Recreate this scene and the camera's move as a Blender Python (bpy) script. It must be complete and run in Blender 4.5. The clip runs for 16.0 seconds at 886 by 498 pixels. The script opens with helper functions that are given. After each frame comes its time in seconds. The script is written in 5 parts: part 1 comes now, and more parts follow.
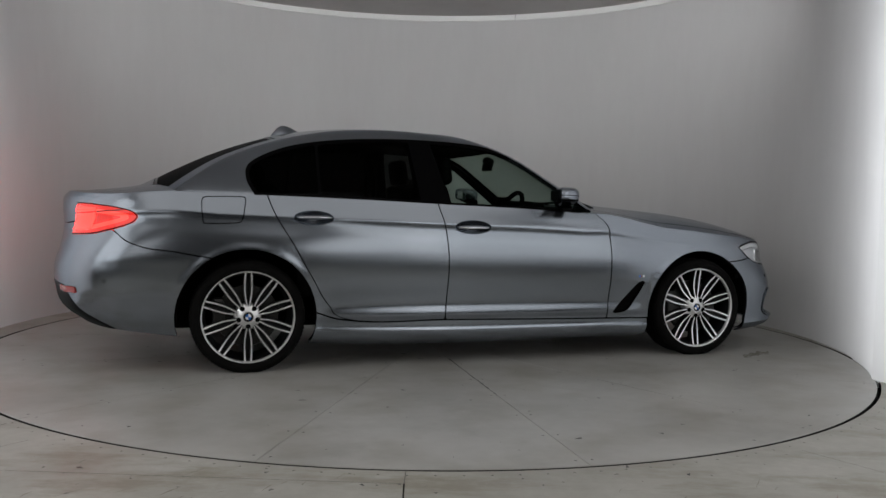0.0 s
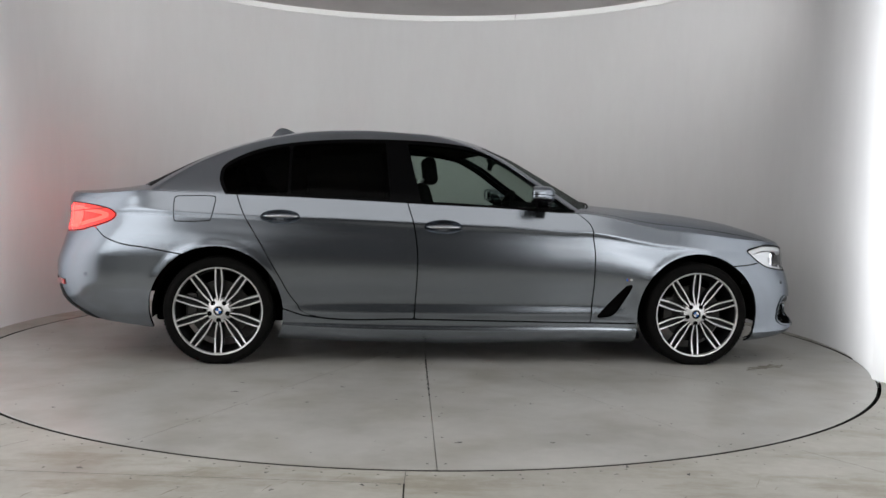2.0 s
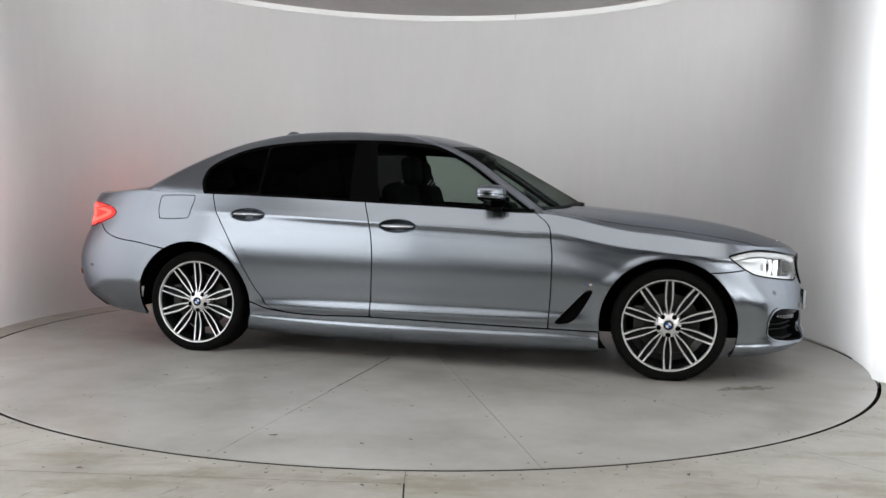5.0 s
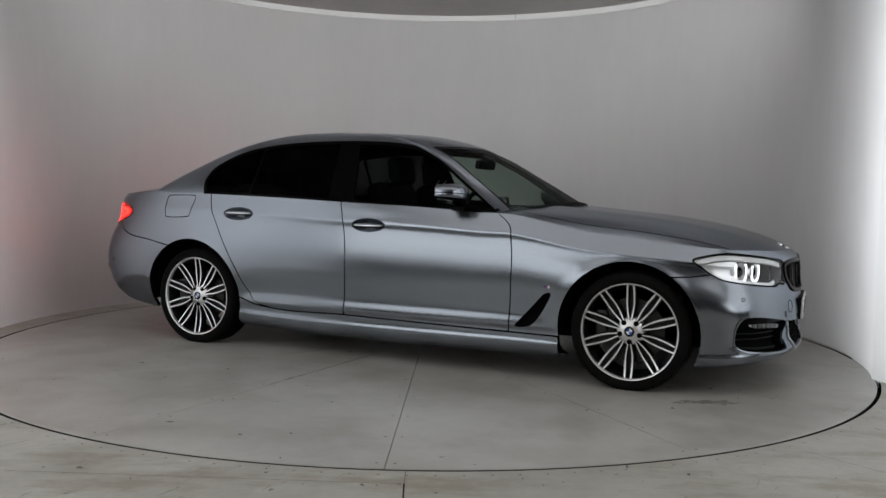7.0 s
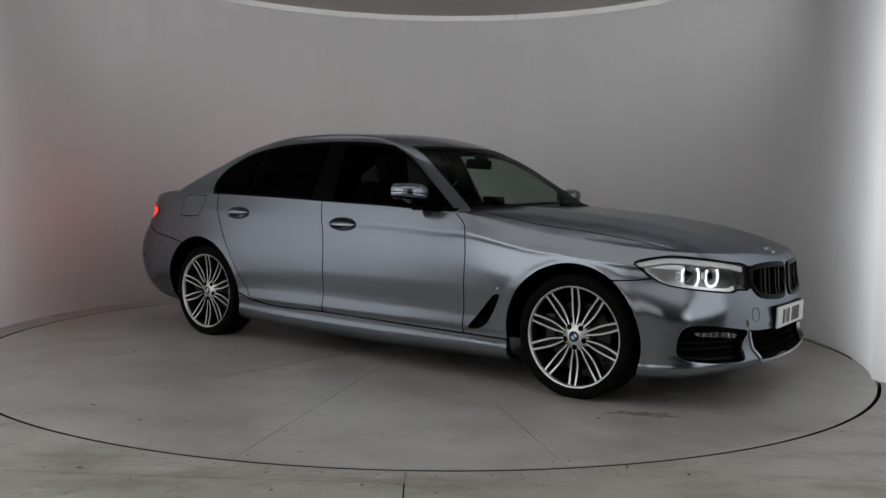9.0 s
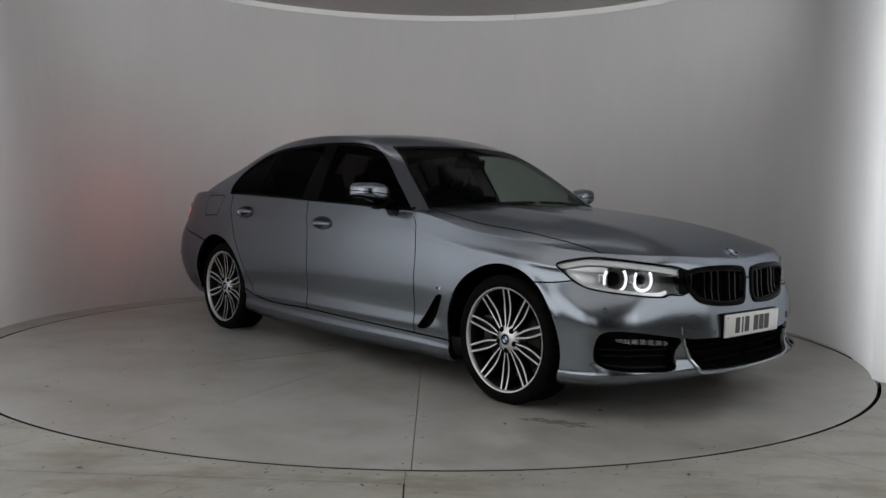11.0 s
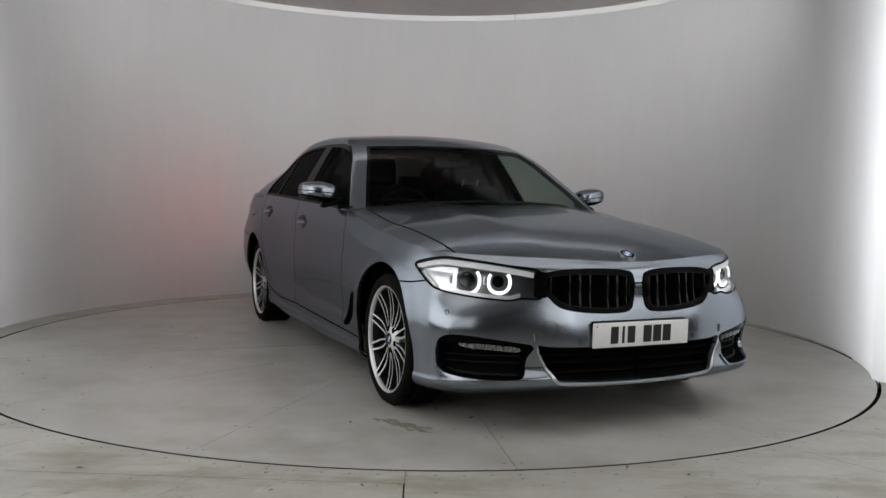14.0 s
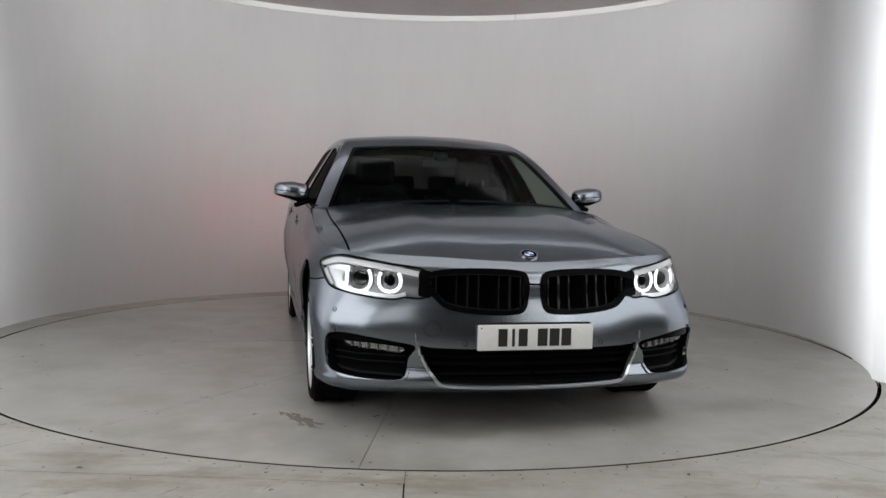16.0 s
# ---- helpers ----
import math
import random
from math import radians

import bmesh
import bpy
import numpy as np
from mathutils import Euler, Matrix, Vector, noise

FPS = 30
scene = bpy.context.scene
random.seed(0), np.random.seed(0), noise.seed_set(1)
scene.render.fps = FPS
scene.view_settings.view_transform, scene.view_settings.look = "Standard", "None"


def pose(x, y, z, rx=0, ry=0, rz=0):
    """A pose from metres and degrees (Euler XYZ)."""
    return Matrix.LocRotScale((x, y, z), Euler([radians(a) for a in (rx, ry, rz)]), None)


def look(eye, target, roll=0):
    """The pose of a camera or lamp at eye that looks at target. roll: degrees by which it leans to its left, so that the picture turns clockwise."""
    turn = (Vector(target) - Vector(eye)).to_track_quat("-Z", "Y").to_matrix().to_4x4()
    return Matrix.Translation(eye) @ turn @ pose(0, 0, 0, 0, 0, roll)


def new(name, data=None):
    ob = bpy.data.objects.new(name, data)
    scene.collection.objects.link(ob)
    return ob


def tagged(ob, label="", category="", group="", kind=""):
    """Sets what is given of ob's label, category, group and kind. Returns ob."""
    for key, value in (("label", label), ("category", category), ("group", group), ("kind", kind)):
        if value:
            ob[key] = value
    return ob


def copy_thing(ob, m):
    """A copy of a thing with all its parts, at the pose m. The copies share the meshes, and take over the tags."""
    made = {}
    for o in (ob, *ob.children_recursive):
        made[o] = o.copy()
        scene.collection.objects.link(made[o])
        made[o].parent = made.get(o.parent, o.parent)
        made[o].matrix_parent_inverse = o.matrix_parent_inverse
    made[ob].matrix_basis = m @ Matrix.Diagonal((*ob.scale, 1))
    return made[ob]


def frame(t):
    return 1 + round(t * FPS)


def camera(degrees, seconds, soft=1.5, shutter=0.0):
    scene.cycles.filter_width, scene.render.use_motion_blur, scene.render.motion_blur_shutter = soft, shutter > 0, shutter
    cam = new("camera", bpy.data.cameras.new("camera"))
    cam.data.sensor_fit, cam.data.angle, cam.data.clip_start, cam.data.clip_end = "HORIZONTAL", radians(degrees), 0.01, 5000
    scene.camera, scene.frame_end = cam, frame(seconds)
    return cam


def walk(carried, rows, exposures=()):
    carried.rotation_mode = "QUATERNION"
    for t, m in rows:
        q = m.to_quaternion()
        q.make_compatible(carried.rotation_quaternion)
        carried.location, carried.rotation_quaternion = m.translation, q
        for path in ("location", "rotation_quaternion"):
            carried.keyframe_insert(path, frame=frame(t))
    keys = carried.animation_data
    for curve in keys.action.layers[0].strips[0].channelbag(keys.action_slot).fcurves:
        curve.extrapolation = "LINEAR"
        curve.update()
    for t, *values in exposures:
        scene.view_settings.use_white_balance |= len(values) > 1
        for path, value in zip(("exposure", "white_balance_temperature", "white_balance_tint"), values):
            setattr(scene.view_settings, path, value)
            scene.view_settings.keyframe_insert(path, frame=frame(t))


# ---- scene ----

# ---- camera: stands still on a tripod before the turntable booth ----
cam = camera(55.21, 16.0)
EYE = Vector((0.0, -6.084, 1.0315))
AIM = EYE + Vector((0.0208, 0.9998, -0.0608))
walk(cam, [(0, look(EYE, AIM, 1.16)), (16, look(EYE, AIM, 1.16))], [(0, -0.76), (1.5, -0.25), (3.0, 0.22), (3.5, 0.28), (4.2, 0.28), (6.5, -0.42), (9, -0.95), (11.5, -0.77), (12.5, -0.54), (15, -0.20), (16, -0.12)])


def turn(t):
    """The turntable's angle in degrees at t seconds."""
    return 15.95 - 5.928 * t


CAR_X = 0.18          # the car stands a little off the table's middle
CAR_Y = 0.0

# ---- light: strip lights behind the fabric, pale light walls beside the mouth, a down light above it ----
world = bpy.data.worlds.new("studio_world")
scene.world = world
world.use_nodes = True
world.node_tree.nodes["Background"].inputs[0].default_value = (0.9, 0.95, 1.0, 1)
world.node_tree.nodes["Background"].inputs[1].default_value = 0.02


def area_light(name, at, target, sx, sy, power, colour=(1, 0.98, 0.96)):
    data = bpy.data.lights.new(name, "AREA")
    data.shape, data.size, data.size_y, data.energy, data.color = "RECTANGLE", sx, sy, power, colour
    ob = new(name, data)
    ob.matrix_world = look(at, target)
    return ob


# behind the ends of the pale fabric wall, which they shine through
area_light("strip_light_left", (-3.85, -1.25, 1.45), (-2.95, -1.05, 1.45), 1.0, 2.9, 135, (0.97, 0.985, 1))
area_light("strip_light_right", (3.65, -1.40, 1.45), (2.75, -1.25, 1.45), 0.9, 2.9, 105, (0.97, 0.985, 1))
# long pale light walls that carry the fabric on at both sides of the booth's mouth
area_light("light_wall_left", (-3.1, -3.85, 1.78), (0.0, -3.7, 1.6), 5.0, 2.05, 92, (0.98, 0.99, 1))
area_light("light_wall_right", (3.1, -4.05, 1.78), (0.0, -3.8, 1.6), 3.6, 2.05, 50, (0.98, 0.99, 1))
# overhead fill added for the back wall; broad down light over the booth's mouth
area_light("added_wall_fill", (0, 0.45, 2.86), (0, 1.6, 2.78), 4.4, 0.22, 52, (0.98, 0.99, 1))
area_light("down_light", (0, -3.3, 2.96), (0, -3.2, 0.0), 5.4, 3.4, 60, (1, 0.99, 0.975))
# unseen soft boxes beside the camera; the left is added to lighten the doors
area_light("door_fill_left", (-1.95, -6.7, 1.7), (0.0, 0.0, 0.9), 1.7, 1.5, 12, (1, 0.99, 0.98))
area_light("soft_box_right", (2.95, -6.3, 1.75), (0.0, 0.0, 0.9), 1.2, 1.4, 12, (1, 0.99, 0.98))


# ---- material helpers ----
def material(name, colour, rough=0.5, metal=0.0, **more):
    m = bpy.data.materials.new(name)
    m.use_nodes = True
    b = m.node_tree.nodes["Principled BSDF"]
    b.inputs["Base Color"].default_value = (*colour, 1)
    b.inputs["Roughness"].default_value = rough
    b.inputs["Metallic"].default_value = metal
    for key, value in more.items():
        b.inputs[key.replace("_", " ")].default_value = value
    return m


def node(m, kind, **inputs):
    n = m.node_tree.nodes.new(kind)
    for key, value in inputs.items():
        n.inputs[key.replace("_", " ")].default_value = value
    return n


def link(m, a, b):
    m.node_tree.links.new(a, b)


def mottled(m, colours, scale, detail=6, rough=None, bump=0.0, bump_scale=None, stretch=(1, 1, 1)):
    """Varies the base colour (and roughness) by noise at two scales, with fine relief."""
    b = m.node_tree.nodes["Principled BSDF"]
    co = node(m, "ShaderNodeTexCoord")
    mp = node(m, "ShaderNodeMapping", Scale=stretch)
    link(m, co.outputs["Object"], mp.inputs["Vector"])
    n1 = node(m, "ShaderNodeTexNoise", Scale=scale, Detail=detail, Roughness=0.62)
    n2 = node(m, "ShaderNodeTexNoise", Scale=scale * 9, Detail=4, Roughness=0.6)
    mix = node(m, "ShaderNodeMath")
    mix.operation = "MULTIPLY_ADD"
    mix.inputs[1].default_value = 0.35
    link(m, mp.outputs[0], n1.inputs["Vector"])
    link(m, mp.outputs[0], n2.inputs["Vector"])
    link(m, n2.outputs["Fac"], mix.inputs[0])
    link(m, n1.outputs["Fac"], mix.inputs[2])
    ramp = node(m, "ShaderNodeValToRGB")
    ramp.color_ramp.elements[0].position, ramp.color_ramp.elements[1].position = 0.42, 0.95
    ramp.color_ramp.elements[0].color = (*colours[0], 1)
    ramp.color_ramp.elements[1].color = (*colours[1], 1)
    link(m, mix.outputs[0], ramp.inputs[0])
    link(m, ramp.outputs[0], b.inputs["Base Color"])
    if rough:
        r = node(m, "ShaderNodeMapRange", To_Min=rough[0], To_Max=rough[1])
        link(m, mix.outputs[0], r.inputs[0])
        link(m, r.outputs[0], b.inputs["Roughness"])
    if bump:
        n3 = node(m, "ShaderNodeTexNoise", Scale=bump_scale or scale * 30, Detail=3)
        bp = node(m, "ShaderNodeBump", Strength=bump, Distance=0.002)
        link(m, mp.outputs[0], n3.inputs["Vector"])
        link(m, n3.outputs["Fac"], bp.inputs["Height"])
        link(m, bp.outputs[0], b.inputs["Normal"])
    return m


WALL = mottled(material("white_wall_paint", (0.7, 0.69, 0.69), 0.75), ((0.66, 0.65, 0.65), (0.74, 0.735, 0.735)), 1.4, rough=(0.6, 0.8), bump=0.05, stretch=(1, 1, 0.25))
TRIM = material("white_trim_paint", (0.8, 0.8, 0.79), 0.45)
CEILING = mottled(material("ceiling_paint", (0.5, 0.48, 0.475), 0.8), ((0.47, 0.45, 0.445), (0.53, 0.51, 0.505)), 2)
TABLE_TOP = mottled(material("worn_grey_floor_paint", (0.4, 0.39, 0.37), 0.4), ((0.275, 0.269, 0.248), (0.455, 0.449, 0.426)), 1.3, rough=(0.22, 0.38), bump=0.05)
FLOOR = mottled(material("outer_floor_paint", (0.4, 0.39, 0.36), 0.5), ((0.27, 0.26, 0.225), (0.435, 0.427, 0.393)), 2.2, rough=(0.3, 0.6), bump=0.1)
DARK = material("black_gap", (0.006, 0.006, 0.006), 0.9, Specular_IOR_Level=0.1)
ROOM = mottled(material("dark_hall_wall", (0.05, 0.05, 0.055), 0.9), ((0.04, 0.04, 0.045), (0.06, 0.06, 0.065)), 0.8)


def stained(m, colour, scale, lo, hi, amount, stretch=(1, 1, 1), detail=9):
    """Lays a patchy stain of another colour over the base colour."""
    b = m.node_tree.nodes["Principled BSDF"]
    under = b.inputs["Base Color"].links[0].from_socket
    co = node(m, "ShaderNodeTexCoord")
    mp = node(m, "ShaderNodeMapping", Scale=stretch, Location=(3.1, 1.7, 0.4))
    n1 = node(m, "ShaderNodeTexNoise", Scale=scale, Detail=detail, Roughness=0.7 if detail > 5 else 0.5)
    rg = node(m, "ShaderNodeMapRange", From_Min=lo, From_Max=hi, To_Min=0.0, To_Max=amount)
    mix = node(m, "ShaderNodeMix")
    mix.data_type = "RGBA"
    link(m, co.outputs["Object"], mp.inputs["Vector"])
    link(m, mp.outputs[0], n1.inputs["Vector"])
    link(m, n1.outputs["Fac"], rg.inputs[0])
    link(m, rg.outputs[0], mix.inputs[0])
    link(m, under, mix.inputs[6])
    mix.inputs[7].default_value = (*colour, 1)
    link(m, mix.outputs[2], b.inputs["Base Color"])


stained(FLOOR, (0.20, 0.178, 0.125), 3.0, 0.50, 0.66, 0.65, (0.6, 1.6, 1))
stained(FLOOR, (0.46, 0.45, 0.42), 5.0, 0.58, 0.70, 0.5)
stained(TABLE_TOP, (0.21, 0.19, 0.145), 3.5, 0.45, 0.75, 0.55, detail=4)
stained(TABLE_TOP, (0.45, 0.444, 0.425), 2.0, 0.45, 0.75, 0.45, detail=4)


def see_through(m, share):
    """Lets a share of the light behind a sheet glow through it."""
    t = m.node_tree
    out = t.nodes["Material Output"]
    b = t.nodes["Principled BSDF"]
    back = node(m, "ShaderNodeBsdfTranslucent", Color=(0.85, 0.86, 0.88, 1))
    mix = node(m, "ShaderNodeMixShader", Fac=share)
    link(m, b.outputs[0], mix.inputs[1])
    link(m, back.outputs[0], mix.inputs[2])
    link(m, mix.outputs[0], out.inputs[0])


see_through(WALL, 0.25)


# ---- mesh helpers ----
def mesh_object(name, verts, faces, mat, parent=None, label="", smooth=0):
    me = bpy.data.meshes.new(name)
    me.from_pydata([tuple(map(float, v)) for v in verts], [], faces)
    me.materials.append(mat)
    if smooth:
        me.shade_smooth()
        me.set_sharp_from_angle(angle=radians(smooth))
    me.update()
    ob = new(name, me)
    ob.parent = parent
    if label:
        ob["label"] = label
    return ob


def part(name, bm, mat, parent, label="", smooth=0):
    me = bpy.data.meshes.new(name)
    bm.to_mesh(me)
    bm.free()
    me.materials.append(mat)
    if smooth:
        me.shade_smooth()
        me.set_sharp_from_angle(angle=radians(smooth))
    ob = new(name, me)
    ob.parent = parent
    if label:
        ob["label"] = label
    return ob


def ring_mesh(r0, r1, z0, z1, a0=0.0, a1=360.0, n=180, centre=(0, 0)):
    """A flat or upright ring of rectangular section, whole or an arc."""
    whole = abs(a1 - a0) >= 360
    m = n if whole else n + 1
    verts, faces = [], []
    for k in range(m):
        a = radians(a0 + (a1 - a0) * k / n)
        for r, z in ((r0, z0), (r1, z0), (r1, z1), (r0, z1)):
            verts.append((centre[0] + r * math.cos(a), centre[1] + r * math.sin(a), z))
    for k in range(n):
        i, j = 4 * k, 4 * ((k + 1) % m)
        for s in range(4):
            q = (s + 1) % 4
            faces.append((i + s, i + q, j + q, j + s))
    if not whole:
        faces += [(0, 3, 2, 1), (4 * n, 4 * n + 1, 4 * n + 2, 4 * n + 3)]
    return verts, faces


# ---- the booth ----
TABLE_R = 2.932
WALL_C, WALL_R = (-0.08, 0.19), 3.06


def fabric_wall():
    """The booth wall's stretched sheet, with unseen straight ends added to block lamp spill."""
    n = 260
    verts, faces = [], []
    path = [(2.86, -2.3), (2.80, -1.7)]
    for k in range(n + 1):
        a = radians(-25.5 + 231.5 * k / n)
        r = WALL_R + 0.0015 * math.sin(9 * a)
        path.append((WALL_C[0] + r * math.cos(a), WALL_C[1] + r * math.sin(a)))
    path += [(-2.93, -1.75), (-3.0, -2.4)]
    for x, y in path:
        for z in (-0.04, 0.0, 1.0, 2.0, 2.937):
            verts.append((x, y, z))
    n = len(path) - 1
    for k in range(n):
        for s in range(4):
            i = 5 * k + s
            faces.append((i, i + 1, i + 6, i + 5))
    return verts, faces


wall = mesh_object("wall_round", *fabric_wall(), WALL, smooth=40)
tagged(wall, "curved white fabric studio wall around the turntable", "wall", kind="structure")
trim = mesh_object("trim", *ring_mesh(WALL_R - 0.012, WALL_R + 0.12, 2.937, 2.995, -26.0, 212.0, 240, WALL_C), TRIM, smooth=40)
tagged(trim, "white ring trim along the top of the curved wall", "trim", kind="structure")
a = math.atan2(3.12 - WALL_C[1], 0.93 - WALL_C[0])
seam = mesh_object("trim_joint", *ring_mesh(WALL_R - 0.0135, WALL_R - 0.011, 2.939, 2.993, math.degrees(a), math.degrees(a) + 0.07, 1, WALL_C), DARK, trim)
booth_top = mesh_object("ceiling_booth", *ring_mesh(0.0, WALL_R + 0.12, 2.998, 3.05, n=120, centre=WALL_C), CEILING)
tagged(booth_top, "pinkish-grey painted ceiling over the booth", "ceiling", kind="structure")
ceiling = mesh_object("ceiling", [(x, y, z) for z in (3.4, 3.5) for x, y in ((-8, -11), (8, -11), (8, 5), (-8, 5))],
                      [(0, 1, 2, 3), (7, 6, 5, 4), (0, 4, 5, 1), (1, 5, 6, 2), (2, 6, 7, 3), (3, 7, 4, 0)], CEILING)
tagged(ceiling, "plain grey ceiling above the booth", "ceiling", kind="structure")


def floor_outside():
    n = 240
    verts, faces = [], []
    for k in range(n):
        a = 2 * math.pi * k / n
        c, s = math.cos(a), math.sin(a)
        d = min(9 / max(abs(c), 1e-6), 12 / max(abs(s), 1e-6))
        for r, z in ((TABLE_R + 0.015, -0.003), (TABLE_R + 0.016, 0.0), (d, 0.0)):
            verts.append((r * c, r * s, z))
    for k in range(n):
        i, j = 3 * k, 3 * ((k + 1) % n)
        faces += [(i, j, j + 1, i + 1), (i + 1, j + 1, j + 2, i + 2)]
    ob = mesh_object("floor", verts, faces, FLOOR)
    return tagged(ob, "worn grey painted floor boards around the turntable", "floor", kind="structure")


floor = floor_outside()
sleeve = mesh_object("floor_sleeve", *ring_mesh(TABLE_R + 0.014, TABLE_R + 0.06, -0.06, -0.003, n=180), DARK)
tagged(sleeve, "black steel sleeve round the turntable's gap", "floor", kind="structure")
pit = mesh_object("floor_pit", *ring_mesh(0.01, 3.0, -0.10, -0.06, n=96), DARK)
tagged(pit, "dark pit beneath the turntable", "floor", kind="structure")
for nm, x0, x1, y0, y1 in (("wall_south", -8, 8, -11.1, -11), ("wall_west", -8.1, -8, -11, 5), ("wall_east", 8, 8.1, -11, 5), ("wall_north", -8, 8, 5, 5.1)):
    w = mesh_object(nm, [(x, y, z) for z in (0.0, 3.4) for x, y in ((x0, y0), (x1, y0), (x1, y1), (x0, y1))],
                    [(3, 2, 1, 0), (4, 5, 6, 7), (0, 1, 5, 4), (1, 2, 6, 5), (2, 3, 7, 6), (3, 0, 4, 7)], ROOM)
    tagged(w, "dark plain wall of the hall outside the booth", "wall", kind="structure")

# ---- the turntable: 14 painted segments with thin joints ----
turntable = tagged(new("turntable"), "round worn grey painted turntable with radial joints", "turntable")


def segment(a0, a1):
    """One pie piece of the table with a 3 mm joint, its outer rim rounded."""
    n = 16
    r0, gap = 0.02, 0.0016
    verts, faces = [], []
    for k in range(n + 1):
        a = a0 + (a1 - a0) * k / n
        for r in (r0 + 0.02, 1.0, 2.0, TABLE_R - 0.010, TABLE_R - 0.006):
            t = 0
            if k == 0:
                t = gap / r
            if k == n:
                t = -gap / r
            z = 0.0 if r < TABLE_R - 0.008 else -0.002
            verts.append((r * math.cos(a + t), r * math.sin(a + t), z))
        b = verts[-1]
        verts.append((b[0], b[1], -0.003))
    m = 6
    for k in range(n):
        for s in range(m - 1):
            i = k * m + s
            faces.append((i, i + 1, i + m + 1, i + m))
    for k in (0, n):
        base = len(verts)
        for s in range(5):
            x, y, z = verts[k * m + s]
            verts.append((x, y, -0.04))
        for s in range(4):
            f = (k * m + s, k * m + s + 1, base + s + 1, base + s)
            faces.append(f if k == n else f[::-1])
    return verts, faces


STEP = 2 * math.pi / 14
for k in range(14):
    a0 = radians(-67.2) + k * STEP
    mesh_object("floor_panel", *segment(a0, a0 + STEP), TABLE_TOP, turntable)
mesh_object("table_rim", *ring_mesh(TABLE_R - 0.02, TABLE_R - 0.001, -0.05, -0.0035, n=180), DARK, turntable, "black steel table rim")
mesh_object("table_base", *ring_mesh(0.0, TABLE_R - 0.02, -0.055, -0.03, n=96), DARK, turntable)


# screw heads beside the joints, dark marks of wear
def dots(name, spots, mat, parent, lift=0.0006):
    """Small flat heads or specks, each a disc of its own size."""
    verts, faces = [], []
    for i, (x, y, rx, ry, a) in enumerate(spots):
        b = len(verts)
        up = lift + 0.00002 * (i % 60)
        c, s = math.cos(a), math.sin(a)
        for k in range(10):
            q = 2 * math.pi * k / 10
            w = 1 + 0.35 * math.sin(3 * q + 40 * x) + 0.2 * math.sin(5 * q + 23 * y)
            u, v = rx * w * math.cos(q), ry * w * math.sin(q)
            verts.append((x + u * c - v * s, y + u * s + v * c, up))
        faces.append(tuple(range(b, b + 10)))
    ob = mesh_object(name, verts, faces, mat, parent)
    return tagged(ob, kind="stuff")


SCREW = material("dark_screw_head", (0.05, 0.048, 0.045), 0.45, 0.5)
GRIME = mottled(material("brown_grime", (0.12, 0.10, 0.075), 0.6), ((0.15, 0.135, 0.10), (0.29, 0.275, 0.24)), 14)
rng = random.Random(7)
spots = []
for k in range(14):
    a = radians(-67.2) + k * STEP
    for r in (0.9, 1.35, 1.75, 2.15, 2.5, 2.86):
        for sgn in (-1, 1):
            b = a + sgn * 0.022 / r * 1.6
            spots.append((r * math.cos(b), r * math.sin(b), 0.006, 0.006, 0))
table_screws = dots("screw_head", spots, SCREW, turntable)
specks = []
for k in range(170):
    r, a = 2.88 * math.sqrt(rng.random()), rng.uniform(0, 2 * math.pi)
    q = rng.choice((0.002, 0.003, 0.003, 0.005, 0.008))
    specks.append((r * math.cos(a), r * math.sin(a), q * rng.uniform(1, 2.6), q, rng.uniform(0, 3.14)))
dots("speck", specks, SCREW, turntable, 0.0008)
# the worn joint that opened, and an oily scrape
worn = []
for k in range(70):
    u = rng.random() ** 1.5
    r = 0.75 + 1.0 * u
    a = radians(-93.0) + rng.gauss(0, 0.0018 / r)
    worn.append((r * math.cos(a), r * math.sin(a), rng.uniform(0.008, 0.03), rng.uniform(0.0015, 0.0035), a))
dots("worn_joint", worn, SCREW, turntable, 0.0010)
scrape = []
for k in range(44):
    u = rng.gauss(0, 1)
    v = rng.gauss(0, 1)
    scrape.append((2.09 + 0.055 * u, -0.975 + 0.018 * v + 0.02 * u, rng.uniform(0.015, 0.04), rng.uniform(0.006, 0.016), 0.35 + rng.gauss(0, 0.25)))
dots("scrape", scrape, GRIME, turntable, 0.0009)


SEAM = material("grey_floor_seam", (0.13, 0.125, 0.115), 0.7)


def joint(x0, y0, x1, y1, w=0.003):
    """A dark open joint in the outer floor."""
    d = Vector((x1 - x0, y1 - y0, 0)).normalized()
    n = Vector((-d.y, d.x, 0)) * w / 2
    a, b = Vector((x0, y0, 0.0008)), Vector((x1, y1, 0.0008))
    ob = mesh_object("floor_joint", [a - n, b - n, b + n, a + n], [(0, 1, 2, 3)], SEAM if w < 0.004 else DARK, floor)
    return ob


joint(-0.058, -2.957, -0.061, -3.092, 0.003)
joint(-0.061, -3.092, -0.052, -4.6, 0.006)
joint(-1.9, -2.98, -0.061, -3.092, 0.003)
joint(1.60, -2.61, 3.2, -4.9, 0.003)
joint(-1.62, -2.62, -3.2, -4.9, 0.003)
fspecks = []
for k in range(330):
    x, y = rng.uniform(-2.6, 2.8), rng.uniform(-4.2, -1.0)
    if math.hypot(x, y) < TABLE_R + 0.03:
        continue
    q = rng.choice((0.002, 0.003, 0.004, 0.006))
    fspecks.append((x, y, q * rng.uniform(1, 3.2), q, rng.uniform(0, 3.14)))
for k in range(60):
    a = radians(-150 + 120 * k / 59)
    fspecks.append((3.0 * math.cos(a), 3.0 * math.sin(a), 0.005, 0.005, 0))
tagged(dots("floor_speck", fspecks, SCREW, None, 0.0009), "dark specks and screw heads on the outer floor", "speck")


